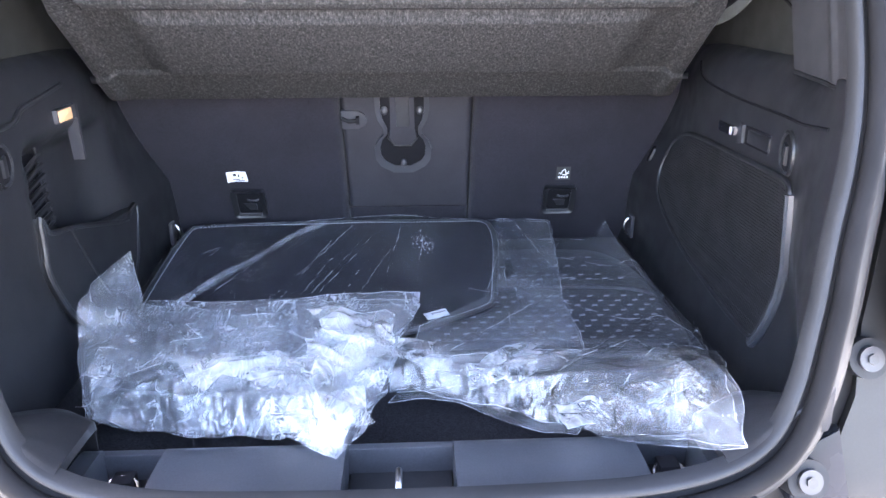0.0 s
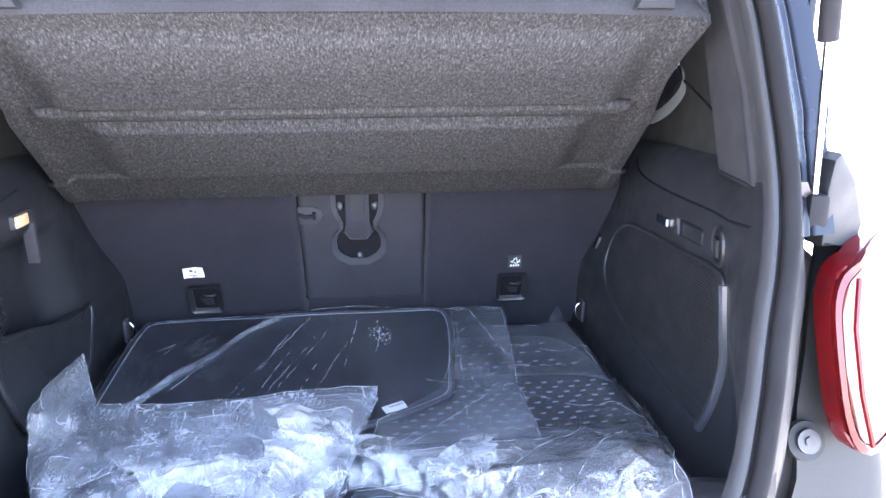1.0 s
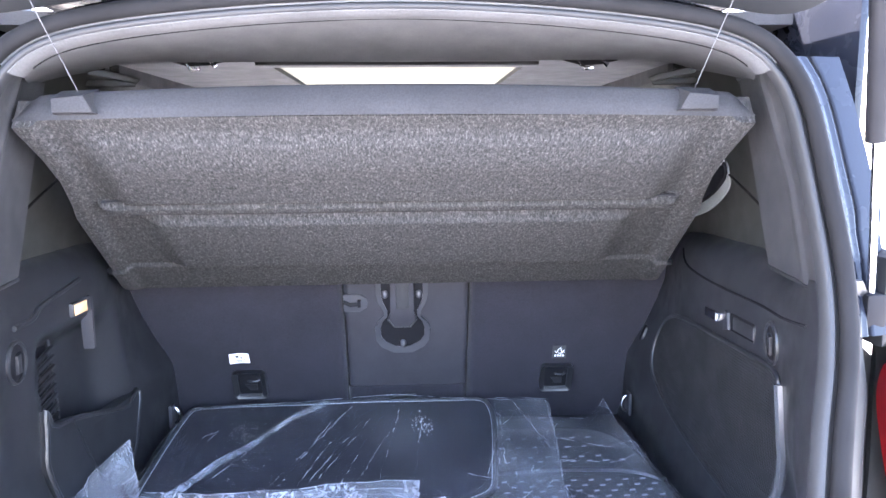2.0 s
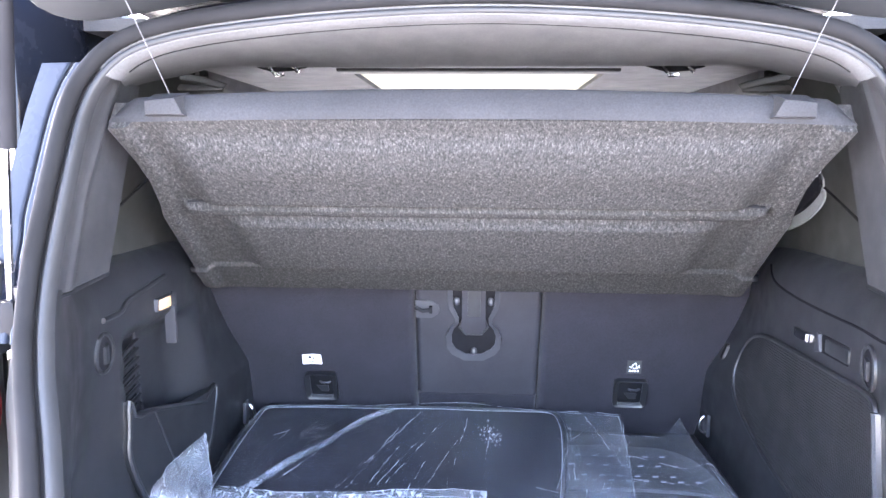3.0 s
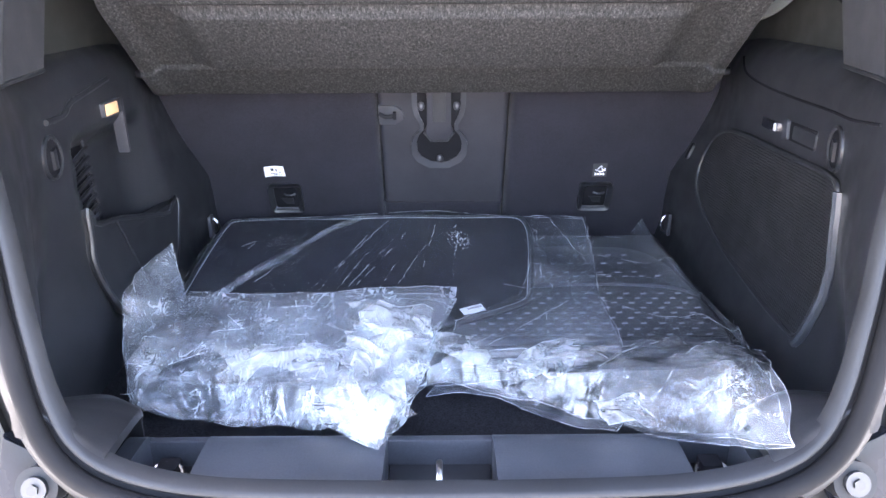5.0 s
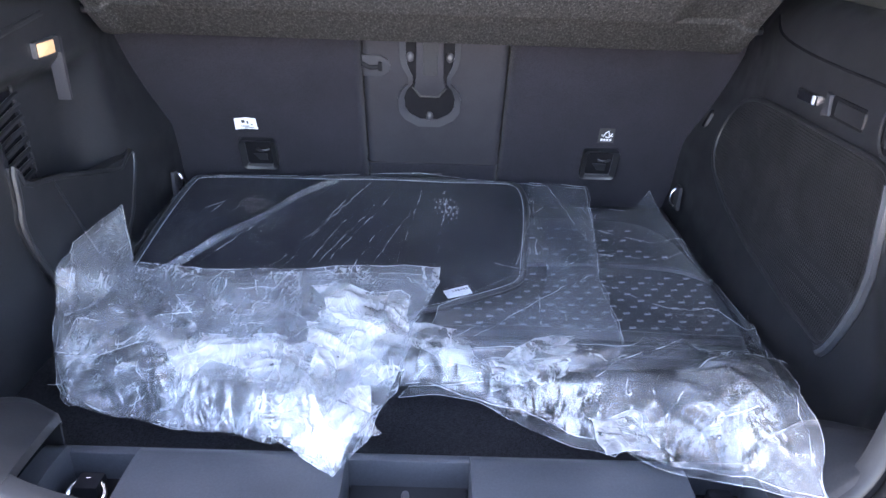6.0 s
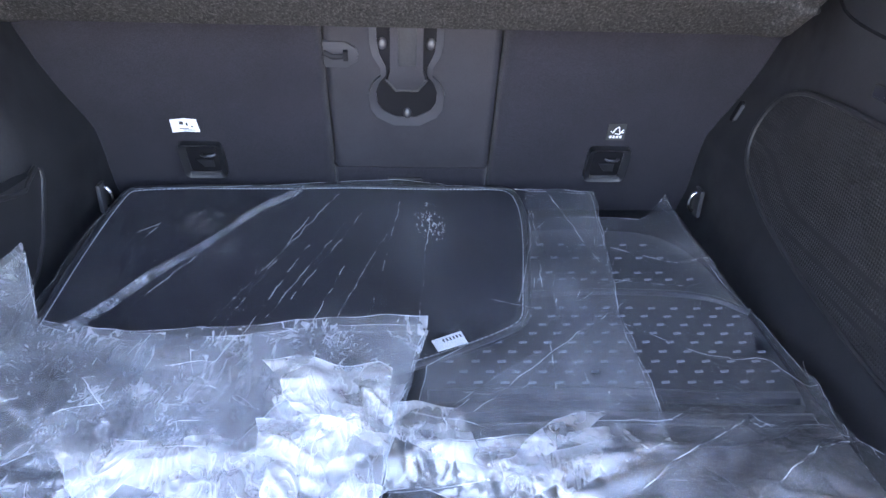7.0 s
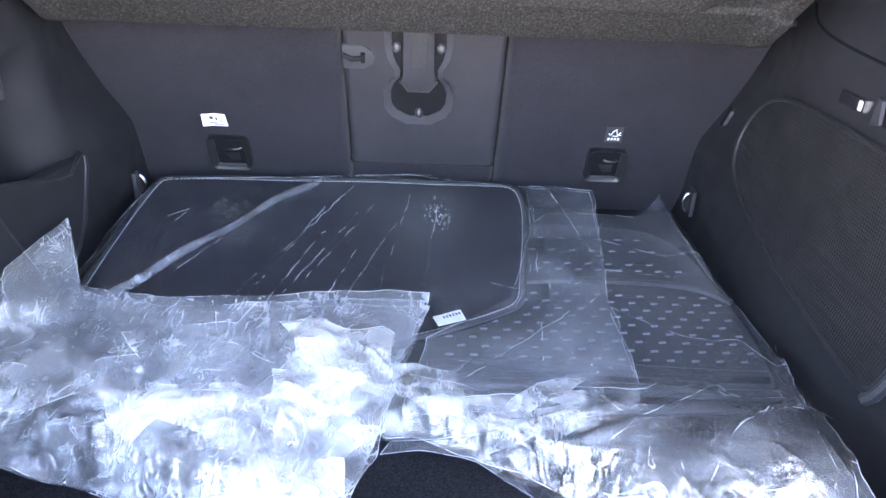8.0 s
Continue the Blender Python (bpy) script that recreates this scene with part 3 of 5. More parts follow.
def bag_hook(side, y, z, parent):
    bowl = part("bag_hook", tubed([on_wall(side, y + 0.026 * math.cos(a), z + 0.030 * math.sin(a), 0.002) for a in [k * math.pi / 12 for k in range(24)]], 0.0035, 6, True), TRIM, parent)
    # no real depth: the bowl's shade is this plate's black
    part("hollow", wall_plate(side, [(y + 0.024 * math.cos(k * math.pi / 10), z + 0.028 * math.sin(k * math.pi / 10)) for k in range(20)], 0.0025), DARK, bowl)
    part("peg", prism([on_wall(side, y + a, z + b, 0.008) for a, b in ((-0.004, 0.010), (0.008, 0.014), (0.008, -0.018), (-0.004, -0.018))],
                      [on_wall(side, y + a, z + b, 0.0) for a, b in ((-0.004, 0.010), (0.008, 0.014), (0.008, -0.018), (-0.004, -0.018))], 0.004), TRIM, bowl)


bag_hook(1, 1.006, 1.093, trim_r)
bag_hook(-1, 1.045, 1.078, trim_l)
crease = soften([Vector(p) for p in ((0.872, 1.153), (0.93, 1.145), (0.985, 1.139), (1.128, 1.137), (1.267, 1.141), (1.36, 1.152), (1.41, 1.175))], 2, False)
part("shoulder_crease", tubed([on_wall(1, y, z, 0.0005) for y, z in crease], 0.0022, 6), DARK, trim_r, "dark joint below the shoulder")
slot = part("belt_slot", wall_rect(1, 1.575, 0.957, 0.016, 0.034, 0.006, 0.004), DARK, trim_r)
part("slot_edge", wall_rect(1, 1.567, 0.957, 0.004, 0.026, 0.002, 0.006), PILLAR, slot)

# left lining: ridge, lamp, strip, louvres, pocket
ridge = soften([Vector(p) for p in ((1.045, 1.128), (1.10, 1.126), (1.118, 1.142), (1.150, 1.146), (1.262, 1.160))], 2, False)
part("ridge", tubed([on_wall(-1, y, z, 0.002) for y, z in ridge], 0.0045, 8), TRIM, trim_l)
lamp = part("lamp", wall_rect(-1, 1.250, 1.114, 0.066, 0.024, 0.003, 0.007), BEZEL, trim_l, "lit amber boot lamp")
part("lamp_lens", wall_rect(-1, 1.243, 1.114, 0.044, 0.019, 0.002, 0.009), GLOW, lamp)
part("strip", wall_plate(-1, [(1.284, 1.127), (1.296, 1.122), (1.294, 1.030), (1.288, 1.028)], 0.005, 0.02, 0.002), BEZEL, trim_l, "grey plastic strip")
# black plate stands for the dark cavity behind the louvres
vent = part("louvre_cavity", prism([on_wall(-1, y, z, -0.038) for y, z in ((1.115, 1.07), (1.205, 1.06), (1.215, 0.90), (1.11, 0.90))], [on_wall(-1, y, z, -0.058) for y, z in ((1.115, 1.07), (1.205, 1.06), (1.215, 0.90), (1.11, 0.90))]), DARK, trim_l)
part("louvre_edge", tubed([on_wall(-1, y, z, -0.03) for y, z in ((1.196, 1.075), (1.206, 1.0), (1.214, 0.90))], 0.003, 6), TRIM, trim_l)
for k in range(9):
    zc = 1.055 - 0.0165 * k
    y0 = 1.118 + 0.028 * (1 - math.sin(math.pi * (k + 1) / 10))
    part("louvre", tubed([on_wall(-1, y0, zc - 0.014, -0.024), on_wall(-1, mix(y0, 1.202, 0.6), zc, -0.022), on_wall(-1, 1.202, zc + 0.002, -0.026)], 0.0042, 6), TRIM, vent)
pocket = [(1.096, 0.985), (1.104, 0.975), (1.112, 0.950), (1.18, 0.940), (1.30, 0.905), (1.385, 0.880), (1.40, 0.892), (1.437, 0.905), (1.43, 0.87), (1.36, 0.79), (1.25, 0.752), (1.17, 0.756), (1.125, 0.785), (1.103, 0.817), (1.090, 0.863), (1.086, 0.905), (1.094, 0.932)]
pk = [tuple(p) for p in soften([Vector(p) for p in pocket], 1)]
pouch = part("pocket", plate_on_wall(-1, pk, 0.012), TRIM, trim_l, "moulded side storage pocket")
part("pocket_rim", tubed([on_wall(-1, y, z, 0.010) for y, z in pk], 0.005, 8, True), TRIM, pouch)
part("pocket_crease", tubed([on_wall(-1, y, z, 0.013) for y, z in ((1.175, 0.94), (1.205, 0.87), (1.225, 0.80))], 0.002, 6), TRIM, pouch)

# D-pillar linings
for sx in (-1, 1):
    pil = thing("pillar_lining", "dark grey plastic lining of the rear pillar", "pillar lining", "pillar linings")

    def face(u, v, sx=sx):
        z = mix(1.203, 1.480, v)
        y0 = plane_y(z) + 0.012
        lip = Vector((table(z, HALF) - 0.013, y0))
        ridge = Vector((table(z, [(1.2, 0.520), (1.33, 0.520), (1.48, 0.499)]), y0 + 0.055))
        front = Vector((table(z, [(1.2, 0.548), (1.48, 0.525)]), y0 + table(z, [(1.2, 0.205), (1.48, 0.17)])))
        p = mix(lip, ridge, u / 0.4) if u < 0.4 else mix(ridge, front, (u - 0.4) / 0.6)
        return Vector((sx * (p.x - 0.004 * math.exp(-((u - 0.4) / 0.05) ** 2)) + SIDE, p.y, z))

    part("cover", slab(face, lambda u, v, sx=sx: face(u, v) + Vector((sx * 0.016, 0.004, 0)), 30, 20), PILLAR, pil)
    part("foot", tubed([face(u / 10, 0) + Vector((sx * 0.002, 0, -0.003)) for u in range(0, 11)], 0.0035, 6), TRIM, pil)

    # cabin side ahead of the pillar
    side = thing("quarter_lining", "grey-green cabin side lining ahead of the rear pillar", "cabin lining", "cabin linings")

    def trim_face(u, v, sx=sx):
        z = mix(1.195, 1.515, v)
        y = mix(1.065 + 0.35 * (z - 1.2), 1.80, u)
        return Vector((sx * (0.604 - 0.07 * v * v) + 0.004, y, z))

    part("upper_trim", slab(trim_face, lambda u, v, sx=sx: trim_face(u, v) + Vector((sx * 0.012, 0, 0)), 12, 8), BEIGE, side)
    part("trim_seam", tubed([Vector((sx * (0.602 - 0.07 * ((z - 1.195) / 0.32) ** 2) + 0.004, y, z)) for y, z in ((1.42, 1.40), (1.306, 1.347), (1.22, 1.308), (1.10, 1.252))], 0.0022, 6), SEALM, side)
    part("lower_panel", boxed((sx * 0.655, 2.3, 0.98), (0.02, 2.0, 0.54), 0.006), PILLAR, side)
    part("roof_rail", boxed((sx * 0.645, 2.45, 1.585), (0.02, 1.5, 0.13), 0.006), PILLAR, side)
    for y in (1.86, 2.50, 3.12):
        part("post", boxed((sx * 0.65, y, 1.39), (0.022, 0.10, 0.30), 0.006), PILLAR, side)
    for y in (2.18, 2.81):
        part("window", boxed((sx * 0.656, y, 1.385), (0.005, 0.56, 0.29), 0.001), TINT_SIDE, side, "tinted side window")

# header and headliner
LOOPS = [opening(g, a) for g, a in ((-0.016, 0.004), (-0.021, 0.014), (-0.022, 0.030), (-0.021, 0.034), (-0.021, 0.075), (-0.021, 0.12), (-0.022, 0.165), (-0.018, 0.185), (0.0, 0.187))]
EDGE = LOOPS[2]
lo = min(range(len(EDGE)), key=lambda k: abs(EDGE[k].z - 1.472) + (9 if EDGE[k].x < 0 else 0))
hi = min(range(len(EDGE)), key=lambda k: abs(EDGE[k].z - 1.472) + (9 if EDGE[k].x > 0 else 0))
SAG = (0.0, 0.0, 0.001, 0.002, 0.008, 0.018, 0.030, 0.040, 0.034)


def head_in(u, v):
    row = round(v * 8)
    k = lo + u * (hi - lo)
    i = min(int(k), hi - 1)
    ring_pts = LOOPS[row]
    p = mix(ring_pts[i], ring_pts[i + 1], k - i)
    end = ss((abs(2 * u - 1) - 0.7) / 0.3) * math.copysign(1, p.x)
    return Vector((p.x * (1 + 0.05 * max(row - 3, 0) / 5) + 0.045 * end * min(max(row - 3, 0) / 3, 1), p.y, p.z - SAG[row] * (1 - abs(end)) * (1 - 0.8 * min((p.x / 0.40) ** 2, 1))))


head_bm = slab(head_in, lambda u, v: head_in(u, v) + Vector((0.02 * mix(1, -1, u), 0.004, 0.022)), 70, 8)
header = thing("header_lining", "light grey plastic lining above the boot opening", "header lining")
part("cover", head_bm, HEADER, header, smooth=60)
part("edge_seam", tubed([LOOPS[2][k] + Vector((0, 0.001, -0.0005)) for k in range(lo + 2, hi - 1)], 0.0012, 6), SEALM, header, "fine dark seam along the rear edge")
def roof_frame(w, y0, y1, z, thick, hw=0.30, h0=1.70, h1=2.85):
    """A plate with the glass roof's opening cut through it."""
    bm = bmesh.new()
    for x0, x1, a, b in ((-w, w, y0, h0), (-w, w, h1, y1), (-w, -hw, h0, h1), (hw, w, h0, h1)):
        box(bm, ((x0 + x1) / 2, (a + b) / 2, z), (x1 - x0, b - a, thick))
    return bm


tagged(finish("ceiling", roof_frame(0.65, 1.185, 3.1, 1.585, 0.02), HEADER, smooth=0), "dark grey cabin roof lining", "ceiling", kind="structure")
blind = thing("roof_blind", "cream fabric panel of the cabin roof", "roof blind")
cloth_bm = bmesh.new()
bmesh.ops.create_grid(cloth_bm, x_segments=12, y_segments=20, size=0.5, matrix=Matrix.Translation((0, 2.275, 1.586)) @ Matrix.Diagonal((0.60, 1.15, 1, 1)))
part("cloth", cloth_bm, BLIND, blind, "cream blind with daylight behind it")
# dark strip added for the shadow line below the header's edge
part("border", boxed((0, 1.675, 1.573), (0.64, 0.045, 0.012), 0.004), PILLAR, blind)
roof = thing("roof", "grey metallic car roof", "roof")
part("skin", roof_frame(0.60, 1.06, 3.4, 1.635, 0.02), PAINT, roof, smooth=0)
glass_roof = part("glass_roof", boxed((0, 2.275, 1.637), (0.60, 1.15, 0.006), 0.002), TINTED, roof, "dark tinted roof glass")
glass_roof.visible_shadow = False
# added wall, out of view, keeps the cabin closed and dark ahead
cabin = boxed((0, 3.2, 0.95), (1.34, 0.04, 1.4), 0.01)
tagged(finish("wall_front", cabin, PILLAR), "dark wall added to close off the unseen cabin front", "wall", kind="structure")
for sx in (-1, 1):
    hook = thing("coat_hook", "black coat hook with chrome edge on the roof lining", "coat hook", "coat hooks")
    part("base", prism([Vector((sx * 0.381 + a, 1.43 + 0.3 * b, 1.545 + b)) for a, b in ((-0.055, 0.004), (-0.020, 0.016), (0.022, 0.016), (0.055, 0.004), (0.02, -0.004), (-0.018, -0.006))],
                       [Vector((sx * 0.381 + a, 1.50, 1.572 + b)) for a, b in ((-0.055, 0.004), (-0.020, 0.016), (0.022, 0.016), (0.055, 0.004), (0.02, -0.004), (-0.018, -0.006))], 0.002), DARK, hook)
    part("clip", tubed([(sx * 0.381 - 0.030, 1.435, 1.556), (sx * 0.381 - 0.012, 1.43, 1.534), (sx * 0.381 + 0.004, 1.432, 1.536)], 0.0042, 6), CHROME, hook)
    part("clip", tubed([(sx * 0.381 + 0.034, 1.43, 1.540), (sx * 0.381 + 0.012, 1.435, 1.558)], 0.0042, 6), CHROME, hook)
    loop = thing("grab_loop", "grey-green plastic loop trim at the rear side", "grab handle", "grab handles")
    lp = [Vector((sx * x + 0.004, y, z)) for x, y, z in ((0.585, 1.30, 1.500), (0.578, 1.30, 1.518), (0.555, 1.30, 1.521), (0.480, 1.32, 1.508), (0.455, 1.33, 1.499), (0.500, 1.32, 1.497))]
    part("grip", tubed(soften(lp, 1), 0.0065, 8, True, flat=0.7), BEIGE, loop)
    part("mount", boxed((sx * 0.588 + 0.004, 1.31, 1.500), (0.030, 0.05, 0.050), 0.008), BEIGE, loop)
belt = thing("seat_belt", "pale grey seat belt loop curving out of its dark housing", "seat belt")
arc = [(1.46, 1.243), (1.442, 1.246), (1.373, 1.260), (1.320, 1.280), (1.278, 1.305), (1.262, 1.325), (1.275, 1.345)]
line = soften([Vector(p) for p in arc], 2, False)
part("webbing", prism([Vector((0.594, p.x, p.y - 0.011)) for p in line] + [Vector((0.590, p.x, p.y + 0.009)) for p in line[::-1]],
                      [Vector((0.597, p.x, p.y - 0.011)) for p in line] + [Vector((0.593, p.x, p.y + 0.009)) for p in line[::-1]]), WEBBING, belt)
part("housing", prism([Vector((0.588, p.x + 0.01, p.y + 0.010)) for p in line] + [Vector((0.570, y, z)) for y, z in ((1.33, 1.385), (1.42, 1.40), (1.50, 1.36))],
                      [Vector((0.612, p.x + 0.01, p.y + 0.010)) for p in line] + [Vector((0.612, y, z)) for y, z in ((1.33, 1.385), (1.42, 1.40), (1.50, 1.36))], 0.004), DARK, belt, "dark belt housing")

# ---- sill ----
sill = thing("loading_sill", "black plastic loading sill with latch recess", "sill")


def sill_at(u, v):
    x = mix(-0.50, 0.50, u)
    y = mix(0.672, 0.80, v)
    z = SILL_Z - 0.004 + 0.004 * math.sin(math.pi * v) - 0.012 * ss((v - 0.9) / 0.1) + 0.045 * ss((abs(x) - 0.425) / 0.085)
    return Vector((x, y, z))


REC = ((-0.36, -0.287), (-0.063, 0.064), (0.292, 0.362))


def sill_strip(x0, x1):
    return slab(lambda u, v: sill_at((mix(x0, x1, u) + 0.5), v), lambda u, v: sill_at((mix(x0, x1, u) + 0.5), v) - Vector((0, 0, 0.075)), 14, 14)


for x0, x1 in ((-0.385, -0.362), (-0.285, -0.065), (0.066, 0.290), (0.364, 0.390)):
    part("cover", sill_strip(x0, x1), SILLP, sill, smooth=50)
for sx in (-1, 1):
    LIPS = [opening(g, a) for g, a in ((-0.0135, 0.003), (-0.017, 0.015), (-0.018, 0.045), (-0.014, 0.085), (-0.006, 0.118), (0.004, 0.128), (0.012, 0.131))]
    run = [k for k in range(len(LIPS[0])) if sx * LIPS[0][k].x > 0.36 and LIPS[0][k].z < 0.905]

    def sweep(u, v, run=run, LIPS=LIPS, sx=sx):
        k, r = u * (len(run) - 1), v * 6
        i, j = min(int(k), len(run) - 2), min(int(r), 5)
        a = mix(LIPS[j][run[i]], LIPS[j][run[i + 1]], k - i)
        b = mix(LIPS[j + 1][run[i]], LIPS[j + 1][run[i + 1]], k - i)
        p = mix(a, b, r - j)
        short = 1 - 0.97 * ss((p.z - 0.825) / 0.075)
        start = LIPS[0][run[i]]
        y0 = mix(start.y, LIPS[0][run[i + 1]].y, k - i)
        return Vector((p.x + sx * 0.03 * ss((p.z - 0.85) / 0.05), y0 + (p.y - y0) * short, p.z - 0.045 * ss((v - 0.86) / 0.14)))

    part("corner", slab(sweep, lambda u, v: sweep(u, v) + Vector((0, 0.002, -0.012)), 40, 30), TRIM, sill, smooth=60)
part("back_wall", boxed((0, 0.795, 0.735), (0.76, 0.012, 0.085), 0.003), SILLP, sill)
part("front_wall", boxed((0, 0.674, 0.745), (0.80, 0.012, 0.075), 0.003), SILLP, sill)
for x0, x1 in REC:
    part("recess_floor", boxed(((x0 + x1) / 2, 0.735, 0.738), (x1 - x0, 0.12, 0.006), 0.001), DARK if x1 - x0 < 0.1 else TRIM, sill)
part("latch_slot", boxed((0.0, 0.708, 0.744), (0.016, 0.03, 0.004), 0.001), DARK, sill)
for dx in (-0.04, 0.045):
    part("latch_mark", boxed((dx, 0.705, 0.743), (0.022, 0.016, 0.003), 0.001), DARK, sill)
striker = thing("latch_striker", "steel latch loop standing in the sill recess", "latch striker")
part("loop", tubed(soften([Vector(p) for p in ((0, 0.690, 0.742), (0, 0.690, 0.785), (0, 0.700, 0.800), (0, 0.722, 0.800), (0, 0.730, 0.785), (0, 0.730, 0.742))], 2, False), 0.0038, 10), STEEL, striker)
part("foot", boxed((0, 0.71, 0.744), (0.012, 0.05, 0.006), 0.002), STEEL, striker)


def lashing_ring(c, tilt, turn):
    eye = thing("lashing_ring", "chrome lashing ring folded in the sill recess", "lashing ring", "sill lashing rings")
    pts = []
    for k in range(24):
        a = 2 * math.pi * k / 24
        p = Vector((0.019 * math.cos(a), 0.017 * math.sin(a), 0))
        p.rotate(Euler((tilt, 0, turn)))
        pts.append(Vector(c) + p)
    part("ring", tubed(pts, 0.003, 8, True), CHROME, eye)
    part("bracket", boxed(Vector(c) + Vector((0, 0.012, 0.001)), (0.026, 0.024, 0.020), 0.004), DARK, eye)


lashing_ring((-0.326, 0.742, 0.763), 0.5, 0.12)
lashing_ring((0.326, 0.742, 0.763), 0.35, -0.12)

# lashing eyes low on the side linings
for sx in (-1, 1):
    eye = thing("lashing_eye", "small chrome lashing eye low on the side lining", "lashing eye", "side lashing eyes")
    c = Vector((sx * 0.531, 1.595, 0.78))
    part("plate", boxed(c, (0.008, 0.028, 0.052), 0.003), BEZEL, eye)
    part("ring", tubed([c + Vector((-sx * (0.006 + 0.010 * abs(math.sin(a))), 0.0, 0.018 * math.cos(a))) for a in [k * math.pi / 10 for k in range(11)]], 0.003, 8), CHROME, eye)

# ---- rear seat backs ----
TOWARD = Vector((0, -0.937, -0.3495))


def on_seat(x, z, off=0.0):
    return Vector((x, 1.961 - 0.373 * z, z)) + TOWARD * off


def seat_slab(x0, x1, z0, z1, mat, name, label, bulge=0.004):
    ob = thing(name, label, "bench seat", "bench seats")

    def f(u, v):
        e = min(u, 1 - u) * (x1 - x0)
        r = 0.010
        off = -r * (1 - min(e / r, 1)) ** 2 + bulge * math.sin(math.pi * v) * math.sin(math.pi * u)
        return on_seat(mix(x0, x1, u), mix(z0, z1, v), off)

    part("back_board", slab(f, lambda u, v: on_seat(mix(x0, x1, u), mix(z0, z1, v), -0.10), 60, 12), mat, ob, smooth=60)
    return ob


seat_l = seat_slab(-0.66, -0.1335, 0.70, 1.36, SEAT, "bench_seat", "black felt-covered outer seat back beside the pocket")
seat_r = seat_slab(0.1535, 0.66, 0.70, 1.36, SEAT, "bench_seat", "black felt-covered outer seat back beside the grille")
seat_c = seat_slab(-0.1305, 0.1505, 0.818, 1.36, SEATP, "bench_seat", "dark grey centre seat back with belt housing", 0.0)
seat_b = seat_slab(-0.1335, 0.1505, 0.70, 0.815, SEAT, "seat_skirt", "black felt strip below the centre seat back", 0.0)
part("handle", prism([on_seat(a - 0.003, 0.787 + b, 0.006) for a, b in rounded(0.066, 0.014, 0.006)], [on_seat(a - 0.003, 0.787 + b, -0.004) for a, b in rounded(0.066, 0.014, 0.006)], 0.002), DARK, seat_b, "dark pull handle")
part("handle_edge", tubed([on_seat(-0.034, 0.795, 0.006), on_seat(0.028, 0.795, 0.006)], 0.0022, 6), PILLAR, seat_b)


def seat_shape(pts, off, thick, mat, parent, name, label="", bevel=0.0015):
    return part(name, prism([on_seat(x, z, off) for x, z in pts], [on_seat(x, z, off - thick) for x, z in pts], bevel), mat, parent, label)


for sx, xc, ob in ((-1, -0.362, seat_l), (1, 0.366, seat_r)):
    out = [(xc + a, 0.836 + b) for a, b in rounded(0.076, 0.072, 0.010)]
    inn = [(xc + a, 0.836 + b) for a, b in rounded(0.054, 0.056, 0.006)]
    anchor = part("anchor_bezel", ring_plate([on_seat(x, z, 0.015) for x, z in out], [on_seat(x, z, 0.008) for x, z in inn], TOWARD * -0.014), TRIM, ob, "black tether anchor surround")
    # black plate in place of depth, shade of the anchor's hollow
    seat_shape(inn, 0.0052, 0.004, DARK, anchor, "hollow", bevel=0)
    part("anchor_bar", tubed([on_seat(xc - 0.004, 0.845, 0.005), on_seat(xc + 0.002, 0.845, 0.010), on_seat(xc + 0.016, 0.845, 0.010), on_seat(xc + 0.022, 0.845, 0.005)], 0.0028, 8), TRIM, anchor)
    part("anchor_lip", tubed([on_seat(xc - 0.026, 0.809, 0.012), on_seat(xc + 0.026, 0.809, 0.012)], 0.0042, 6, flat=0.6), PILLAR, anchor)
    seat_shape([(xc - 0.014, 0.835), (xc + 0.016, 0.835), (xc + 0.016, 0.818), (xc - 0.002, 0.818)], 0.0075, 0.004, TRIM, anchor, "tongue")

# stickers on the seat backs
tag = thing("sticker", "white printed sticker on the seat back", "sticker")
seat_shape([(-0.401, 0.917), (-0.376, 0.920), (-0.357, 0.918), (-0.355, 0.893), (-0.380, 0.894), (-0.402, 0.891)], 0.0055, 0.001, LABEL, tag, "paper", bevel=0)
for a, b, w, h in ((-0.383, 0.911, 0.007, 0.006), (-0.374, 0.909, 0.003, 0.006), (-0.366, 0.904, 0.003, 0.003), (-0.380, 0.900, 0.016, 0.0015), (-0.372, 0.897, 0.020, 0.0012)):
    seat_shape([(a - w / 2, b - h / 2), (a + w / 2, b - h / 2), (a + w / 2, b + h / 2), (a - w / 2, b + h / 2)], 0.0060, 0.0008, INK, tag, "print", bevel=0)
tag = thing("sticker", "black sticker with white child seat anchor symbol", "sticker")
seat_shape([(0.352, 0.921), (0.384, 0.921), (0.386, 0.887), (0.353, 0.887)], 0.0055, 0.001, INK, tag, "paper", bevel=0)
part("symbol", tube(tubed([on_seat(x, z, 0.0065) for x, z in ((0.358, 0.907), (0.362, 0.903), (0.366, 0.912), (0.371, 0.916), (0.374, 0.905), (0.381, 0.904))], 0.0012, 6), [on_seat(x, z, 0.0065) for x, z in ((0.366, 0.902), (0.374, 0.901), (0.380, 0.910))], 0.0012, 6), LABEL, tag)
for dx in (-0.009, -0.003, 0.003, 0.009):
    seat_shape([(0.369 + dx - 0.002, 0.892), (0.369 + dx + 0.002, 0.892), (0.369 + dx + 0.002, 0.897), (0.369 + dx - 0.002, 0.897)], 0.0062, 0.0008, LABEL, tag, "print", bevel=0)

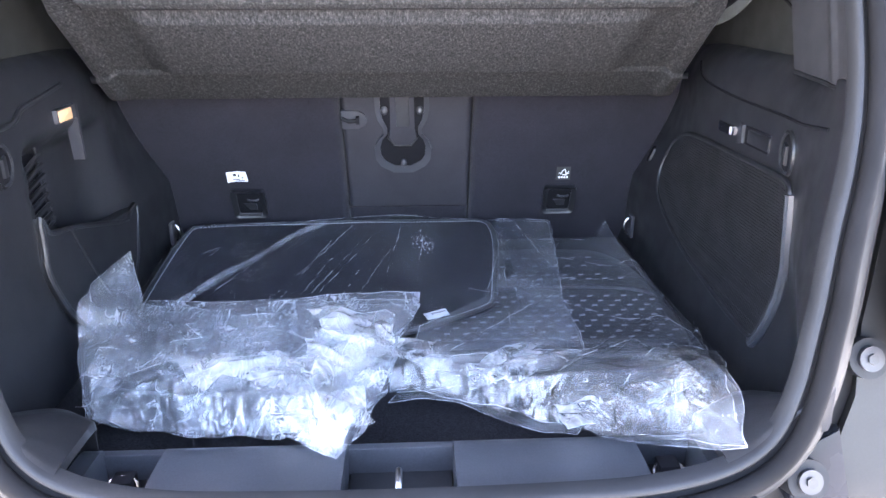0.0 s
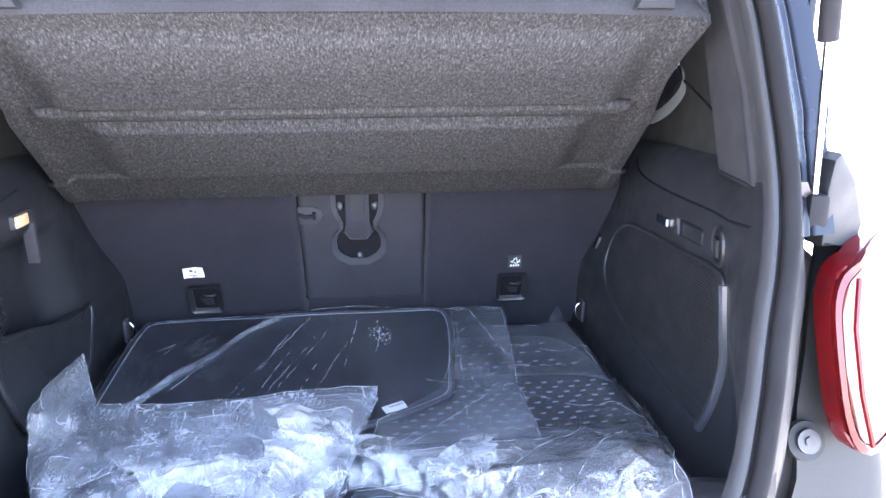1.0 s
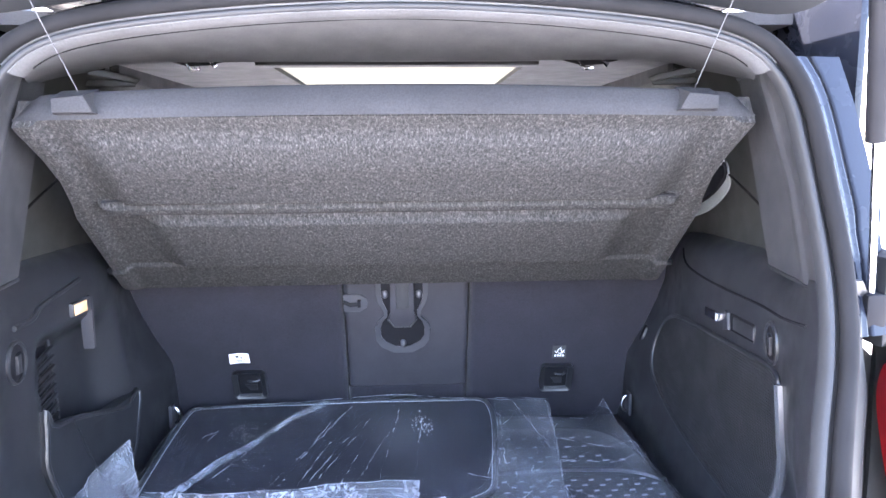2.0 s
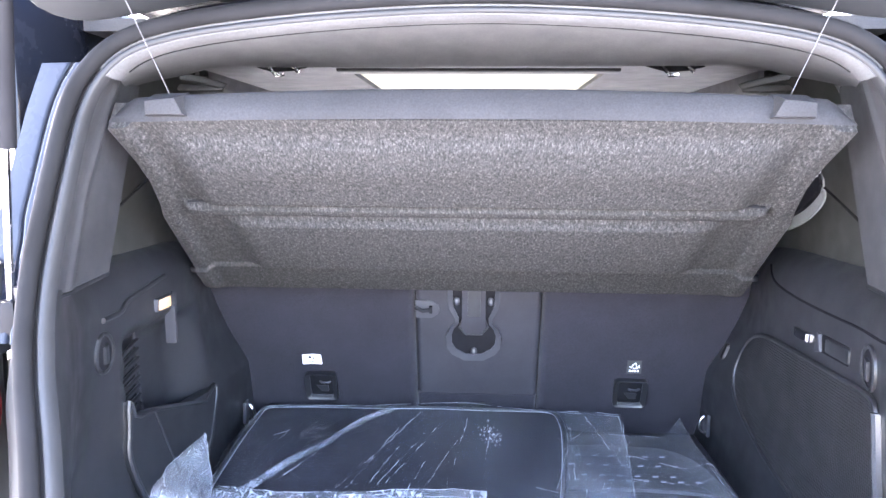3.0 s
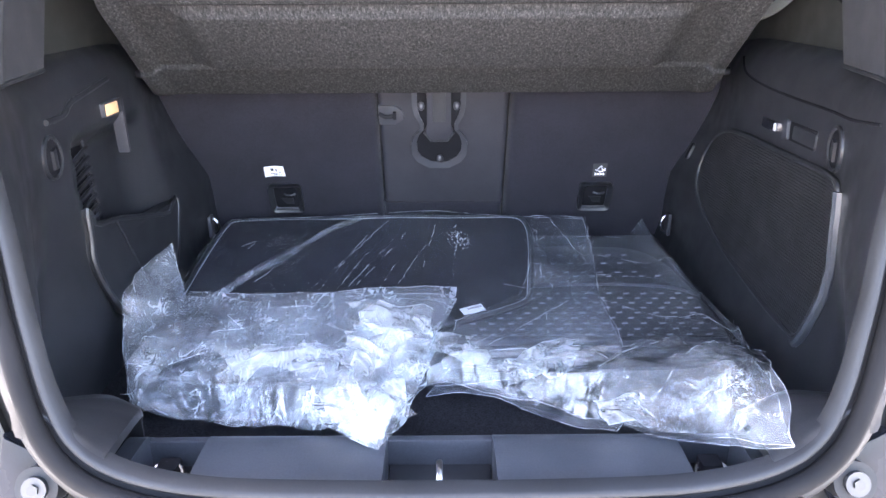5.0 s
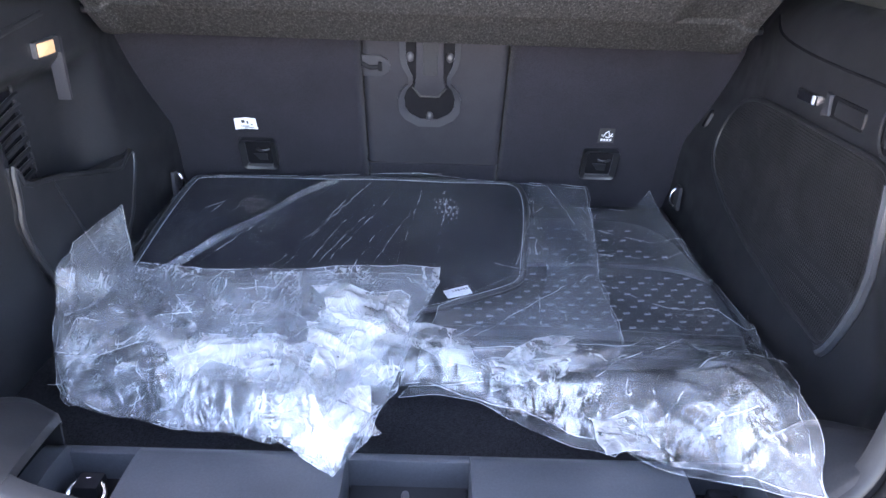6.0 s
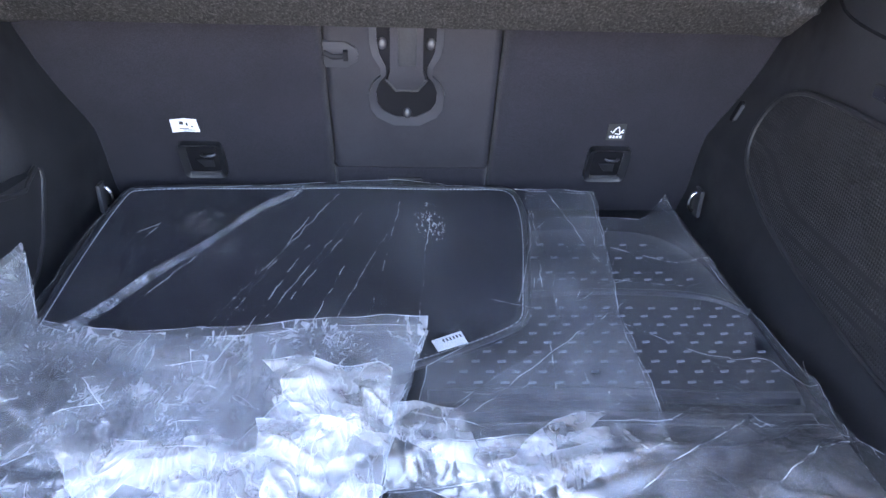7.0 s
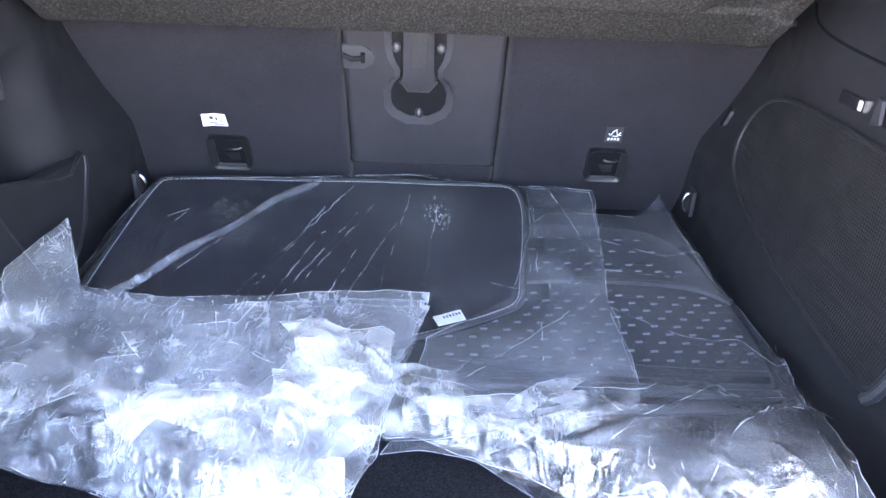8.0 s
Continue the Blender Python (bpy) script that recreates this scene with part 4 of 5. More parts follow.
# centre belt housing
pod = [(-0.058, 1.16), (-0.058, 1.062), (-0.054, 1.042), (-0.042, 1.020), (-0.042, 1.006), (-0.056, 0.992), (-0.063, 0.972), (-0.061, 0.945), (-0.050, 0.928), (-0.022, 0.912), (0.022, 0.912), (0.050, 0.928), (0.061, 0.945), (0.063, 0.972), (0.056, 0.992), (0.042, 1.006), (0.042, 1.020), (0.054, 1.042), (0.058, 1.062), (0.058, 1.16)]
pod_in = [(x * 0.80, 0.985 + (z - 0.985) * (0.78 if z < 0.985 else 1.0)) for x, z in pod]
house = part("belt_housing", ring_plate([on_seat(x, z, 0.006) for x, z in pod], [on_seat(x, z, 0.003) for x, z in pod_in], TOWARD * -0.012), BEZEL, seat_c, "grey plastic belt housing")
# the housing's shaded inside, drawn as a black plate
seat_shape(pod_in, 0.0012, 0.01, DARK, house, "hollow", bevel=0)
seat_shape([(-0.026, 1.16), (-0.025, 1.02), (-0.032, 1.004), (-0.018, 0.985), (0.018, 0.985), (0.032, 1.004), (0.025, 1.02), (0.026, 1.16)], 0.012, 0.012, SEATP, house, "belt_guide")
seat_shape([(-0.013, 1.16), (-0.013, 1.03), (0.015, 1.03), (0.015, 1.16)], 0.0145, 0.004, PILLAR, house, "belt")
part("guide_edge", tubed([on_seat(x, z, 0.012) for x, z in ((-0.033, 1.005), (-0.018, 0.985), (0.018, 0.985), (0.033, 1.005))], 0.0022, 6), PILLAR, house)
for x, z in ((-0.038, 1.062), (0.038, 1.062), (0.001, 0.936)):
    bmx = bmesh.new()
    bmesh.ops.create_uvsphere(bmx, u_segments=12, v_segments=8, radius=0.0075, matrix=Matrix.Translation(on_seat(x, z, 0.004)) @ Matrix.Diagonal((1, 0.7, 1.3, 1)))
    part("stud", bmx, BEZEL, house)
plate = seat_shape([(-0.1305, 1.062), (-0.095, 1.062), (-0.080, 1.053), (-0.076, 1.040), (-0.080, 1.028), (-0.095, 1.019), (-0.1305, 1.019)], 0.004, 0.008, BEZEL, seat_c, "strap_plate")
part("strap", tubed([on_seat(-0.130, 1.046, 0.006), on_seat(-0.115, 1.040, 0.009), on_seat(-0.094, 1.041, 0.007)], 0.0045, 8, flat=0.5), DARK, plate)
part("strap_end", prism([on_seat(x, z, 0.010) for x, z in ((-0.099, 1.050), (-0.092, 1.050), (-0.092, 1.034), (-0.099, 1.034))], [on_seat(x, z, 0.003) for x, z in ((-0.099, 1.050), (-0.092, 1.050), (-0.092, 1.034), (-0.099, 1.034))]), DARK, plate)

# ---- parcel shelf ----
shelf = thing("parcel_shelf", "grey felt parcel shelf raised on cords, black rear edge", "parcel shelf")
F0, F1 = Vector((0, 1.487, 1.094)), Vector((0, 0.972, 1.422))
SLEN = (F1 - F0).length
SDIR = (F1 - F0) / SLEN
SNRM = Vector((0, SDIR.z, -SDIR.y)) * -1          # out of the underside, towards the rear and down
if SNRM.z > 0:
    SNRM = -SNRM


def shelf_half(s):
    return table(s, [(0.0, 0.540), (0.03, 0.541), (0.10, 0.534), (0.15, 0.530), (0.36, 0.508), (0.40, 0.497), (0.47, 0.484), (0.53, 0.481), (0.60, 0.484)])


def relief(x, s):
    """How far the pressed fields of the underside stand in (+) or out (-)."""
    ax = abs(x)

    def field(s0, s1, w0, w1, ch, dep):
        w = mix(w0, w1, (s - s0) / (s1 - s0))
        return dep * ss((s - s0) / 0.014) * ss((s1 - s) / 0.035) * ss((w + ch - ax) / ch)

    rear = 1 - 0.6 * ss((s - 0.50) / 0.08)
    d = -field(0.398, 0.585, 0.400, 0.385, 0.055, 0.020) * rear - field(0.150, 0.366, 0.380, 0.370, 0.060, 0.020)
    strip = -0.018 * ss((s - 0.366) / 0.006) * ss((0.398 - s) / 0.006) * ss((0.47 - ax) / 0.02)
    seam = 0.004 * (math.exp(-((s - 0.370) / 0.003) ** 2) + math.exp(-((s - 0.395) / 0.003) ** 2)) * ss((0.46 - ax) / 0.02)
    roll = 0.016 * (1 - ss(s / 0.03)) - 0.006 * ss(s / 0.03) * ss((0.145 - s) / 0.01)
    flange = -0.014 * ss((ax - shelf_half(s) + 0.034) / 0.012) * ss((s - 0.01) / 0.06)
    return d + strip + seam + roll + flange


def under(u, v):
    s = v * SLEN
    x = mix(-1, 1, u) * shelf_half(s)
    return F0 + SDIR * s - SNRM * relief(x, s) + Vector((x - 0.012 * (1 - v), 0, 0)) + Vector((0, -0.010 * (1 - (x / 0.5) ** 2) * ss((s - 0.45) / 0.14), 0))


def over(u, v):
    p = under(u, v)
    s = v * SLEN
    return F0 + SDIR * s - SNRM * 0.028 + Vector((p.x, 0, 0)) + Vector((0, -0.010 * (1 - (p.x / 0.5) ** 2) * ss((s - 0.45) / 0.14), 0))


part("panel", slab(under, over, 150, 220), FELT, shelf, "heather grey felt panel", smooth=70)


def lip(u, v):
    x = mix(-0.486, 0.486, u)
    c = 1 - (x / 0.5) ** 2
    y = 0.970 - 0.012 * c + 0.016 * v - 0.004 * math.sin(math.pi * v)
    z = 1.418 + 0.006 * c + (0.032 + 0.008 * c) * v * (1 - 0.75 * ss((abs(x) - 0.448) / 0.038) ** 2)
    return Vector((x, y, z))


part("rear_edge", slab(lip, lambda u, v: lip(u, v) + Vector((0, 0.022, 0.002)), 60, 8), EDGEP, shelf, "dark grey plastic rear edge", smooth=50)
for s0, w in ((0.371, 0.455), (0.3955, 0.455), (0.151, 0.40)):
    vv = s0 / SLEN
    line = [under(0.5 + 0.5 * mix(-w, w, k / 40) / shelf_half(s0), vv) + SNRM * 0.0006 for k in range(41)]
    part("seam", tubed(line, 0.0026 if s0 > 0.2 else 0.0013, 6), DARK, shelf, "dark pressed seam")
for sx in (-1, 1):
    b0 = [Vector((sx * (0.405 + a), 0.955, z)) for a, z in ((-0.028, 1.428), (0.024, 1.428), (0.024, 1.446), (-0.016, 1.450))]
    b1 = [Vector((sx * (0.405 + a), 0.992, z)) for a, z in ((-0.034, 1.424), (0.028, 1.424), (0.026, 1.458), (-0.022, 1.460))]
    part("cord_cleat", prism(b0, b1, 0.003), EDGEP, shelf, "grey cord cleat")
    part("cord", tubed([(sx * 0.407, 0.990, 1.452), (sx * 0.418, 0.90, 1.560), (sx * 0.434, 0.76, 1.728)], 0.0007, 6), CORD, shelf, "thin grey lifting cord")
    peg = F0 + SDIR * 0.105 + Vector((sx * 0.538 - 0.010, 0, 0))
    pv = part("pivot", tubed([peg - Vector((sx * 0.012, 0, 0)), peg + Vector((sx * 0.016, 0, 0))], 0.0075, 12), DARK, shelf)
    part("pivot_disc", tubed([peg + Vector((-sx * 0.003, 0, 0)), peg + Vector((sx * 0.002, 0, 0))], 0.013, 14), TRIM, pv)
    st = F0 + SDIR * 0.492 + Vector((sx * 0.479, 0, 0)) + SNRM * 0.002
    bmx = bmesh.new()
    for k in range(4):
        a = k * math.pi / 4 + 0.3
        d = (Vector((1, 0, 0)) * math.cos(a) + SDIR * math.sin(a)) * 0.013
        tube(bmx, [st - d, st + SNRM * 0.003, st + d], 0.0022, 5)
    part("tuft", bmx, TUFT, shelf, "white frayed notch")

# ---- floor mats ----
def sheet(outline, z_of, thick, steps=46):
    """A mat that lies over uneven ground: an outline filled with a grid and thickened."""
    xs, ys = [p[0] for p in outline], [p[1] for p in outline]
    bm = bmesh.new()
    prev = None
    for k in range(steps + 1):
        y = mix(min(ys) + 1e-4, max(ys) - 1e-4, k / steps)
        cut = []
        for i in range(len(outline)):
            (a, b), (c, d) = outline[i], outline[i - 1]
            if (b > y) != (d > y):
                cut.append(a + (c - a) * (y - b) / (d - b))
        lo, hi = min(cut), max(cut)
        row = [bm.verts.new((mix(lo, hi, j / steps), y, z_of(mix(lo, hi, j / steps), y))) for j in range(steps + 1)]
        if prev:
            for j in range(steps):
                bm.faces.new((prev[j], prev[j + 1], row[j + 1], row[j]))
        prev = row
    made = bmesh.ops.extrude_face_region(bm, geom=bm.faces[:])["geom"]
    for v in made:
        if isinstance(v, bmesh.types.BMVert):
            v.co.z -= thick
    return bm


def rise(y):
    """The heap of mats climbs a little towards the seats."""
    return 0.048 * ss((y - 1.15) / 0.45)


def heap(x, y):
    return 0.738 + rise(y) + 0.003 * noise.noise(Vector((x * 5, y * 5, 0)))


mat_line = [(-0.50, 1.20), (-0.502, 1.31), (-0.496, 1.58), (-0.492, 1.612), (-0.455, 1.622), (-0.38, 1.627), (0.13, 1.638), (0.195, 1.632), (0.206, 1.56), (0.202, 1.46), (0.183, 1.315), (0.176, 1.262), (0.135, 1.232), (0.04, 1.182), (-0.05, 1.14)]
mat_soft = [tuple(p) for p in soften([Vector(p) for p in mat_line], 2)]
mat1 = thing("floor_mat", "black textile car mat with stitched border, in plastic wrap", "floor mat", "wrapped car mats")
part("pile", sheet(mat_soft, heap, 0.006), MATC, mat1)


def inset(pts, d):
    out, n = [], len(pts)
    area = sum(pts[i - 1][0] * pts[i][1] - pts[i][0] * pts[i - 1][1] for i in range(n))
    sg = 1 if area > 0 else -1
    for i in range(n):
        t = Vector(pts[(i + 1) % n]) - Vector(pts[i - 1])
        nr = Vector((-t.y, t.x)).normalized() * sg
        out.append((pts[i][0] + nr.x * d, pts[i][1] + nr.y * d))
    return out


part("border", tubed([(x, y, heap(x, y) + 0.001) for x, y in inset(mat_soft, 0.003)], 0.0045, 8, True), RUBBER, mat1, "bound black edge")
bm = bmesh.new()
line = inset(mat_soft, 0.010)
dist = 0.0
for i in range(len(line)):
    a, b = Vector(line[i - 1]), Vector(line[i])
    n = max(int((b - a).length / 0.0065), 1)
    for k in range(n):
        p, q = a.lerp(b, (k + 0.15) / n), a.lerp(b, (k + 0.8) / n)
        tube(bm, [(p.x, p.y, heap(p.x, p.y) + 0.0012), (q.x, q.y, heap(q.x, q.y) + 0.0012)], 0.0009, 4)
part("stitching", bm, STITCH, mat1, "pale stitched seam")
tag = part("label", prism([Vector((x, y, 0.7535)) for x, y in ((0.036, 1.207), (0.076, 1.229), (0.084, 1.203), (0.044, 1.184))], [Vector((x, y, 0.7525)) for x, y in ((0.036, 1.207), (0.076, 1.229), (0.084, 1.203), (0.044, 1.184))]), LABEL, mat1, "small white paper label")
for k in range(6):
    p = Vector((0.050, 1.209, 0.7540)) + Vector((0.0045, 0.0024, 0)) * k
    part("print", prism([p, p + Vector((0.0022, 0.001, 0)), p + Vector((0.0042, -0.0050, 0)), p + Vector((0.002, -0.006, 0))], [q - Vector((0, 0, 0.0004)) for q in (p, p + Vector((0.0022, 0.001, 0)), p + Vector((0.0042, -0.0050, 0)), p + Vector((0.002, -0.006, 0)))]), INK, tag)

# second textile mat below the first
low = [(-0.515, 1.00), (-0.515, 1.30), (-0.50, 1.60), (-0.30, 1.63), (-0.10, 1.60), (-0.05, 1.30), (-0.08, 1.02)]
mat2 = thing("floor_mat", "black textile car mat lying below another one", "floor mat", "wrapped car mats")
part("pile", sheet([tuple(p) for p in soften([Vector(p) for p in low], 2)], lambda x, y: heap(x, y) - 0.012, 0.006), MATC, mat2)


# rubber mat with rows of studs
def rub(x, y):
    return 0.728 + 0.006 * ss((y - 1.3) / 0.2) + 0.002 * noise.noise(Vector((x * 6, y * 6, 3)))


rub_line = [(-0.02, 1.05), (0.0, 1.40), (0.10, 1.57), (0.42, 1.575), (0.485, 1.50), (0.512, 1.33), (0.512, 1.18), (0.490, 1.06), (0.30, 1.03)]
mat3 = thing("rubber_mat", "black rubber car mat with rows of pale studs, in plastic wrap", "rubber mat", "wrapped car mats")
part("tread", sheet([tuple(p) for p in soften([Vector(p) for p in rub_line], 2)], rub, 0.006), RUBBER, mat3)
arc = [(0.02, 1.33), (0.211, 1.361), (0.33, 1.365), (0.424, 1.362), (0.48, 1.345), (0.515, 1.31)]
part("rib", tubed([(x, y, rub(x, y) + 0.001) for x, y in soften([Vector(p) for p in arc], 2, False)], 0.006, 8), RUBBER, mat3)
for y, r in ((1.120, 0.010), (1.080, 0.009)):
    part("rib", tubed([(mix(0.03, 0.490, k / 10), y + 0.006 * math.sin(k * 0.5), rub(0.2, y) + 0.003) for k in range(11)], r, 8), RUBBER, mat3)
stud = None
rnd = random.Random(4)
for r in range(10):
    y = 1.150 + r * 0.0215 if r < 9 else 1.40
    for c in range(13):
        x = 0.06 + c * 0.0345 + (0.017 if r % 2 else 0)
        if x > 0.500 or (y > 1.33 and x > 0.46):
            continue
        if stud is None:
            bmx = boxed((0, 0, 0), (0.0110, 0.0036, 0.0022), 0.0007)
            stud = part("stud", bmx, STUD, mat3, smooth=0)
        else:
            stud = stud.copy()
            scene.collection.objects.link(stud)
        stud.location = (x, y, rub(x, y) + 0.0015)
        stud.rotation_euler = (0, 0, 0.12 + 0.25 * (x - 0.25))
for c in range(8):
    for r in range(3):
        stud = stud.copy()
        scene.collection.objects.link(stud)
        x, y = 0.16 + c * 0.036 + 0.016 * (r % 2), 1.42 + r * 0.045
        stud.location = (x, y, rub(x, y) + 0.0015)


# ---- plastic bags ----
def path_at(pts, t):
    """A point at the share t along a gently rounded line through pts."""
    n = len(pts) - 1
    f = min(max(t, 0), 1) * n
    i = min(int(f), n - 1)
    f -= i
    return mix(Vector(pts[i]), Vector(pts[i + 1]), f)


def ridge_field(x, y, size, turn, seed):
    """Crisp creases between smooth panels, drawn out along one direction."""
    c, d = math.cos(turn), math.sin(turn)
    n = noise.noise(Vector(((x * c + y * d) * size, (y * c - x * d) * size * 0.45, seed * 3.7)))
    return max(1 - 2.2 * abs(n), 0) ** 1.6


def crumple(p, seed):
    """Loose film: slow billows with crisp creases at three sizes."""
    q = Vector((p.x, p.y, seed * 3.7))
    x, y = p.x + 0.03 * noise.noise(q * 5), p.y + 0.03 * noise.noise(q * 5 + Vector((9, 9, 9)))
    much = 0.25 + 1.1 * ss(0.5 + 1.6 * noise.noise(q * 6 + Vector((1, 7, 2))))
    return 0.012 * noise.noise(q * 5) + 0.009 * ridge_field(x, y, 7, 0.6, seed) + 0.006 * ridge_field(x, y, 13, -0.7, seed + 1) * much + 0.0026 * ridge_field(x, y, 30, 1.3, seed + 2) * much


def fold_height(p, folds):
    """Long pulled folds: each a straight ridge (x, y to x, y; height; width) that dies out at its ends."""
    h = 0.0
    for x0, y0, x1, y1, k, w in folds:
        dx, dy = x1 - x0, y1 - y0
        t = ((p.x - x0) * dx + (p.y - y0) * dy) / (dx * dx + dy * dy)
        if 0 < t < 1:
            n = noise.noise(Vector((t * 5, x0 * 9, y0 * 9)))
            off = ((p.x - x0) * dy - (p.y - y0) * dx) / math.hypot(dx, dy) - 0.006 * n
            h += k * max(1 - abs(off) / w, 0) ** 1.5 * math.sin(math.pi * t) ** 0.5
    return h


def film(back, right, front, left, lift, seed, folds, nu, nv, jag=0.004, floor=None, puff=None):
    """A sheet stretched between four wavy edges (back and front run left to right, left and right run back to front)."""
    bm = bmesh.new()
    rows = []
    c00, c10, c01, c11 = path_at(back, 0), path_at(back, 1), path_at(front, 0), path_at(front, 1)
    for i in range(nu + 1):
        row = []
        for j in range(nv + 1):
            u, v = i / nu, j / nv
            p = path_at(back, u) * (1 - v) + path_at(front, u) * v + path_at(left, v) * (1 - u) + path_at(right, v) * u
            p -= c00 * (1 - u) * (1 - v) + c10 * u * (1 - v) + c01 * (1 - u) * v + c11 * u * v
            edge = min(u, 1 - u, v, 1 - v)
            q = Vector((p.x * 22, p.y * 22, seed))
            rag = jag * max(1 - edge / 0.06, 0)
            p += Vector((noise.noise(q), noise.noise(q + Vector((5, 5, 5))), 0)) * rag
            p.z += crumple(p, seed) * lift(u, v) + fold_height(p, folds) * (0.15 + 0.85 * ss(edge / 0.07))
            if puff:
                p.z += puff(u, v)
            if floor:
                low = floor(p.x, p.y) + 0.003
                if p.z < low + 0.004:
                    p.z = low + 0.004 * math.exp((p.z - low - 0.004) / 0.004)
            row.append(bm.verts.new(p))
        rows.append(row)
    for i in range(nu):
        for j in range(nv):
            a, b, c, d = rows[i][j], rows[i + 1][j], rows[i + 1][j + 1], rows[i][j + 1]
            bm.faces.new((a, b, c, d))
    return bm


def hem(bm_film, r=0.0004):
    """The welded rim of a sheet of film."""
    bm = bmesh.new()
    for e in bm_film.edges:
        if len(e.link_faces) == 1:
            tube(bm, [e.verts[0].co.copy(), e.verts[1].co.copy()], r, 4)
    return bm


def creases(bm_film, folds, seed, loose):
    """Fine sharp creases: along the long folds, and short ones scattered at random."""
    tree = kdtree.KDTree(len(bm_film.verts))
    for i, v in enumerate(bm_film.verts):
        tree.insert((v.co.x, v.co.y, 0), i)
    tree.balance()
    pts = [v.co.copy() for v in bm_film.verts]
    dice = random.Random(seed)
    lines = [(f[0], f[1], f[2], f[3], 0.0004) for f in folds]
    for _ in range(loose):
        c, a, n = pts[dice.randrange(len(pts))], dice.gauss(1.0, 0.8), dice.uniform(0.015, 0.06)
        lines.append((c.x, c.y, c.x + n * math.cos(a), c.y + n * math.sin(a), dice.uniform(0.00015, 0.0003)))
    bm = bmesh.new()
    for x0, y0, x1, y1, r in lines:
        n = max(int(math.hypot(x1 - x0, y1 - y0) / 0.008), 2)
        path = []
        for k in range(n + 1):
            x, y = mix(x0, x1, k / n), mix(y0, y1, k / n)
            wob = 0.003 * noise.noise(Vector((k * 0.35, x0 * 30, y0 * 30)))
            co, i, dist = tree.find((x, y, 0))
            if dist < 0.012:
                path.append(pts[i] + Vector((x - co.x + wob, y - co.y - wob, 0.0006)))
        if len(path) > 2:
            tube(bm, path, r, 4)
    return bm


def bag_sheet(name, sheet_bm, mat, parent, folds=(), loose=10, rim=True):
    edge, lines = hem(sheet_bm), creases(sheet_bm, folds, len(name) + loose, loose)
    ob = part(name, sheet_bm, mat, parent, smooth=75)
    if rim:
        part("welded_rim", edge, CREASE, ob)
    tagged(part("creases", lines, CREASE, ob, smooth=0), kind="stuff")
    return ob


def support(x, y):
    """Top of what lies under the bags."""
    z = FLOOR_Z + 0.002
    if y > 1.0:
        z = max(z, 0.742 + rise(y) * (1 if x < 0.22 else 0.2))
    if y < 0.802:
        z = max(z, SILL_Z + 0.002)
    if y < 0.90 and abs(x) > 0.345:
        z = max(z, mix(z, min(0.799 + 0.85 * (abs(x) - 0.345), 0.852), ss((0.90 - y) / 0.08)))
    return z


FAN = ((-0.27, 1.20, -0.118, 1.576, 0.002, 0.006), (-0.211, 1.20, -0.15, 1.42, 0.0015, 0.005), (-0.157, 1.28, -0.075, 1.512, 0.0015, 0.005), (-0.091, 1.24, -0.03, 1.45, 0.0015, 0.005), (-0.36, 1.30, -0.31, 1.40, 0.0012, 0.004), (-0.24, 1.22, -0.16, 1.50, 0.0012, 0.004), (-0.13, 1.20, -0.09, 1.36, 0.0012, 0.004), (-0.05, 1.22, -0.01, 1.55, 0.0012, 0.004), (0.02, 1.24, 0.04, 1.52, 0.0012, 0.004), (-0.185, 1.24, -0.10, 1.48, 0.0012, 0.004))
SPARE = ((0.033, 1.19, 0.24, 1.57, 0.005, 0.007), (0.06, 1.19, 0.235, 1.50, 0.003, 0.006), (0.182, 1.10, 0.214, 1.513, 0.003, 0.007), (0.133, 1.165, 0.307, 1.336, 0.004, 0.007), (0.306, 1.36, 0.25, 1.59, 0.003, 0.007), (0.08, 1.06, 0.31, 1.28, 0.004, 0.008))
FOLDS_A = ((-0.50, 1.15, -0.20, 1.595, 0.012, 0.017),) + FAN + SPARE
FOLDS_C = ((0.298, 1.264, 0.50, 1.10, 0.005, 0.007), (0.522, 1.17, 0.468, 0.99, 0.016, 0.012), (0.34, 1.47, 0.50, 1.38, 0.004, 0.008), (0.32, 1.37, 0.49, 1.34, 0.004, 0.008))
FOLDS_E = ((0.10, 0.925, 0.30, 0.962, 0.020, 0.026), (0.02, 1.02, 0.30, 1.035, 0.010, 0.016), (0.0, 0.975, 0.20, 1.00, 0.010, 0.014), (0.22, 0.90, 0.46, 1.06, 0.010, 0.018), (0.30, 0.86, 0.47, 0.98, 0.010, 0.020), (0.47, 1.08, 0.46, 0.80, 0.014, 0.012), (0.30, 0.90, 0.37, 0.76, 0.012, 0.018), (0.38, 0.95, 0.40, 0.77, 0.010, 0.016), (0.12, 0.93, 0.24, 0.86, 0.012, 0.016))
FOLDS_B = ((-0.47, 0.93, -0.17, 0.93, 0.012, 0.030), (-0.40, 0.98, -0.17, 0.925, 0.010, 0.014), (-0.17, 0.93, -0.03, 1.14, 0.016, 0.022), (-0.165, 0.93, -0.07, 0.75, 0.018, 0.020), (-0.17, 0.925, 0.0, 1.02, 0.014, 0.016), (-0.17, 0.935, -0.43, 1.05, 0.008, 0.012), (-0.40, 1.12, -0.36, 0.97, 0.010, 0.016), (-0.36, 1.06, -0.26, 1.03, 0.012, 0.016), (-0.28, 1.04, -0.31, 0.95, 0.010, 0.014), (-0.33, 1.13, -0.15, 1.08, 0.008, 0.018), (-0.15, 1.14, -0.10, 1.03, 0.008, 0.012), (-0.49, 1.10, -0.44, 0.99, 0.010, 0.012), (-0.05, 1.09, -0.06, 0.92, 0.012, 0.012))
wrap = thing("plastic_bag", "clear polythene bag wrapped round a textile car mat", "plastic bag", "plastic bags")
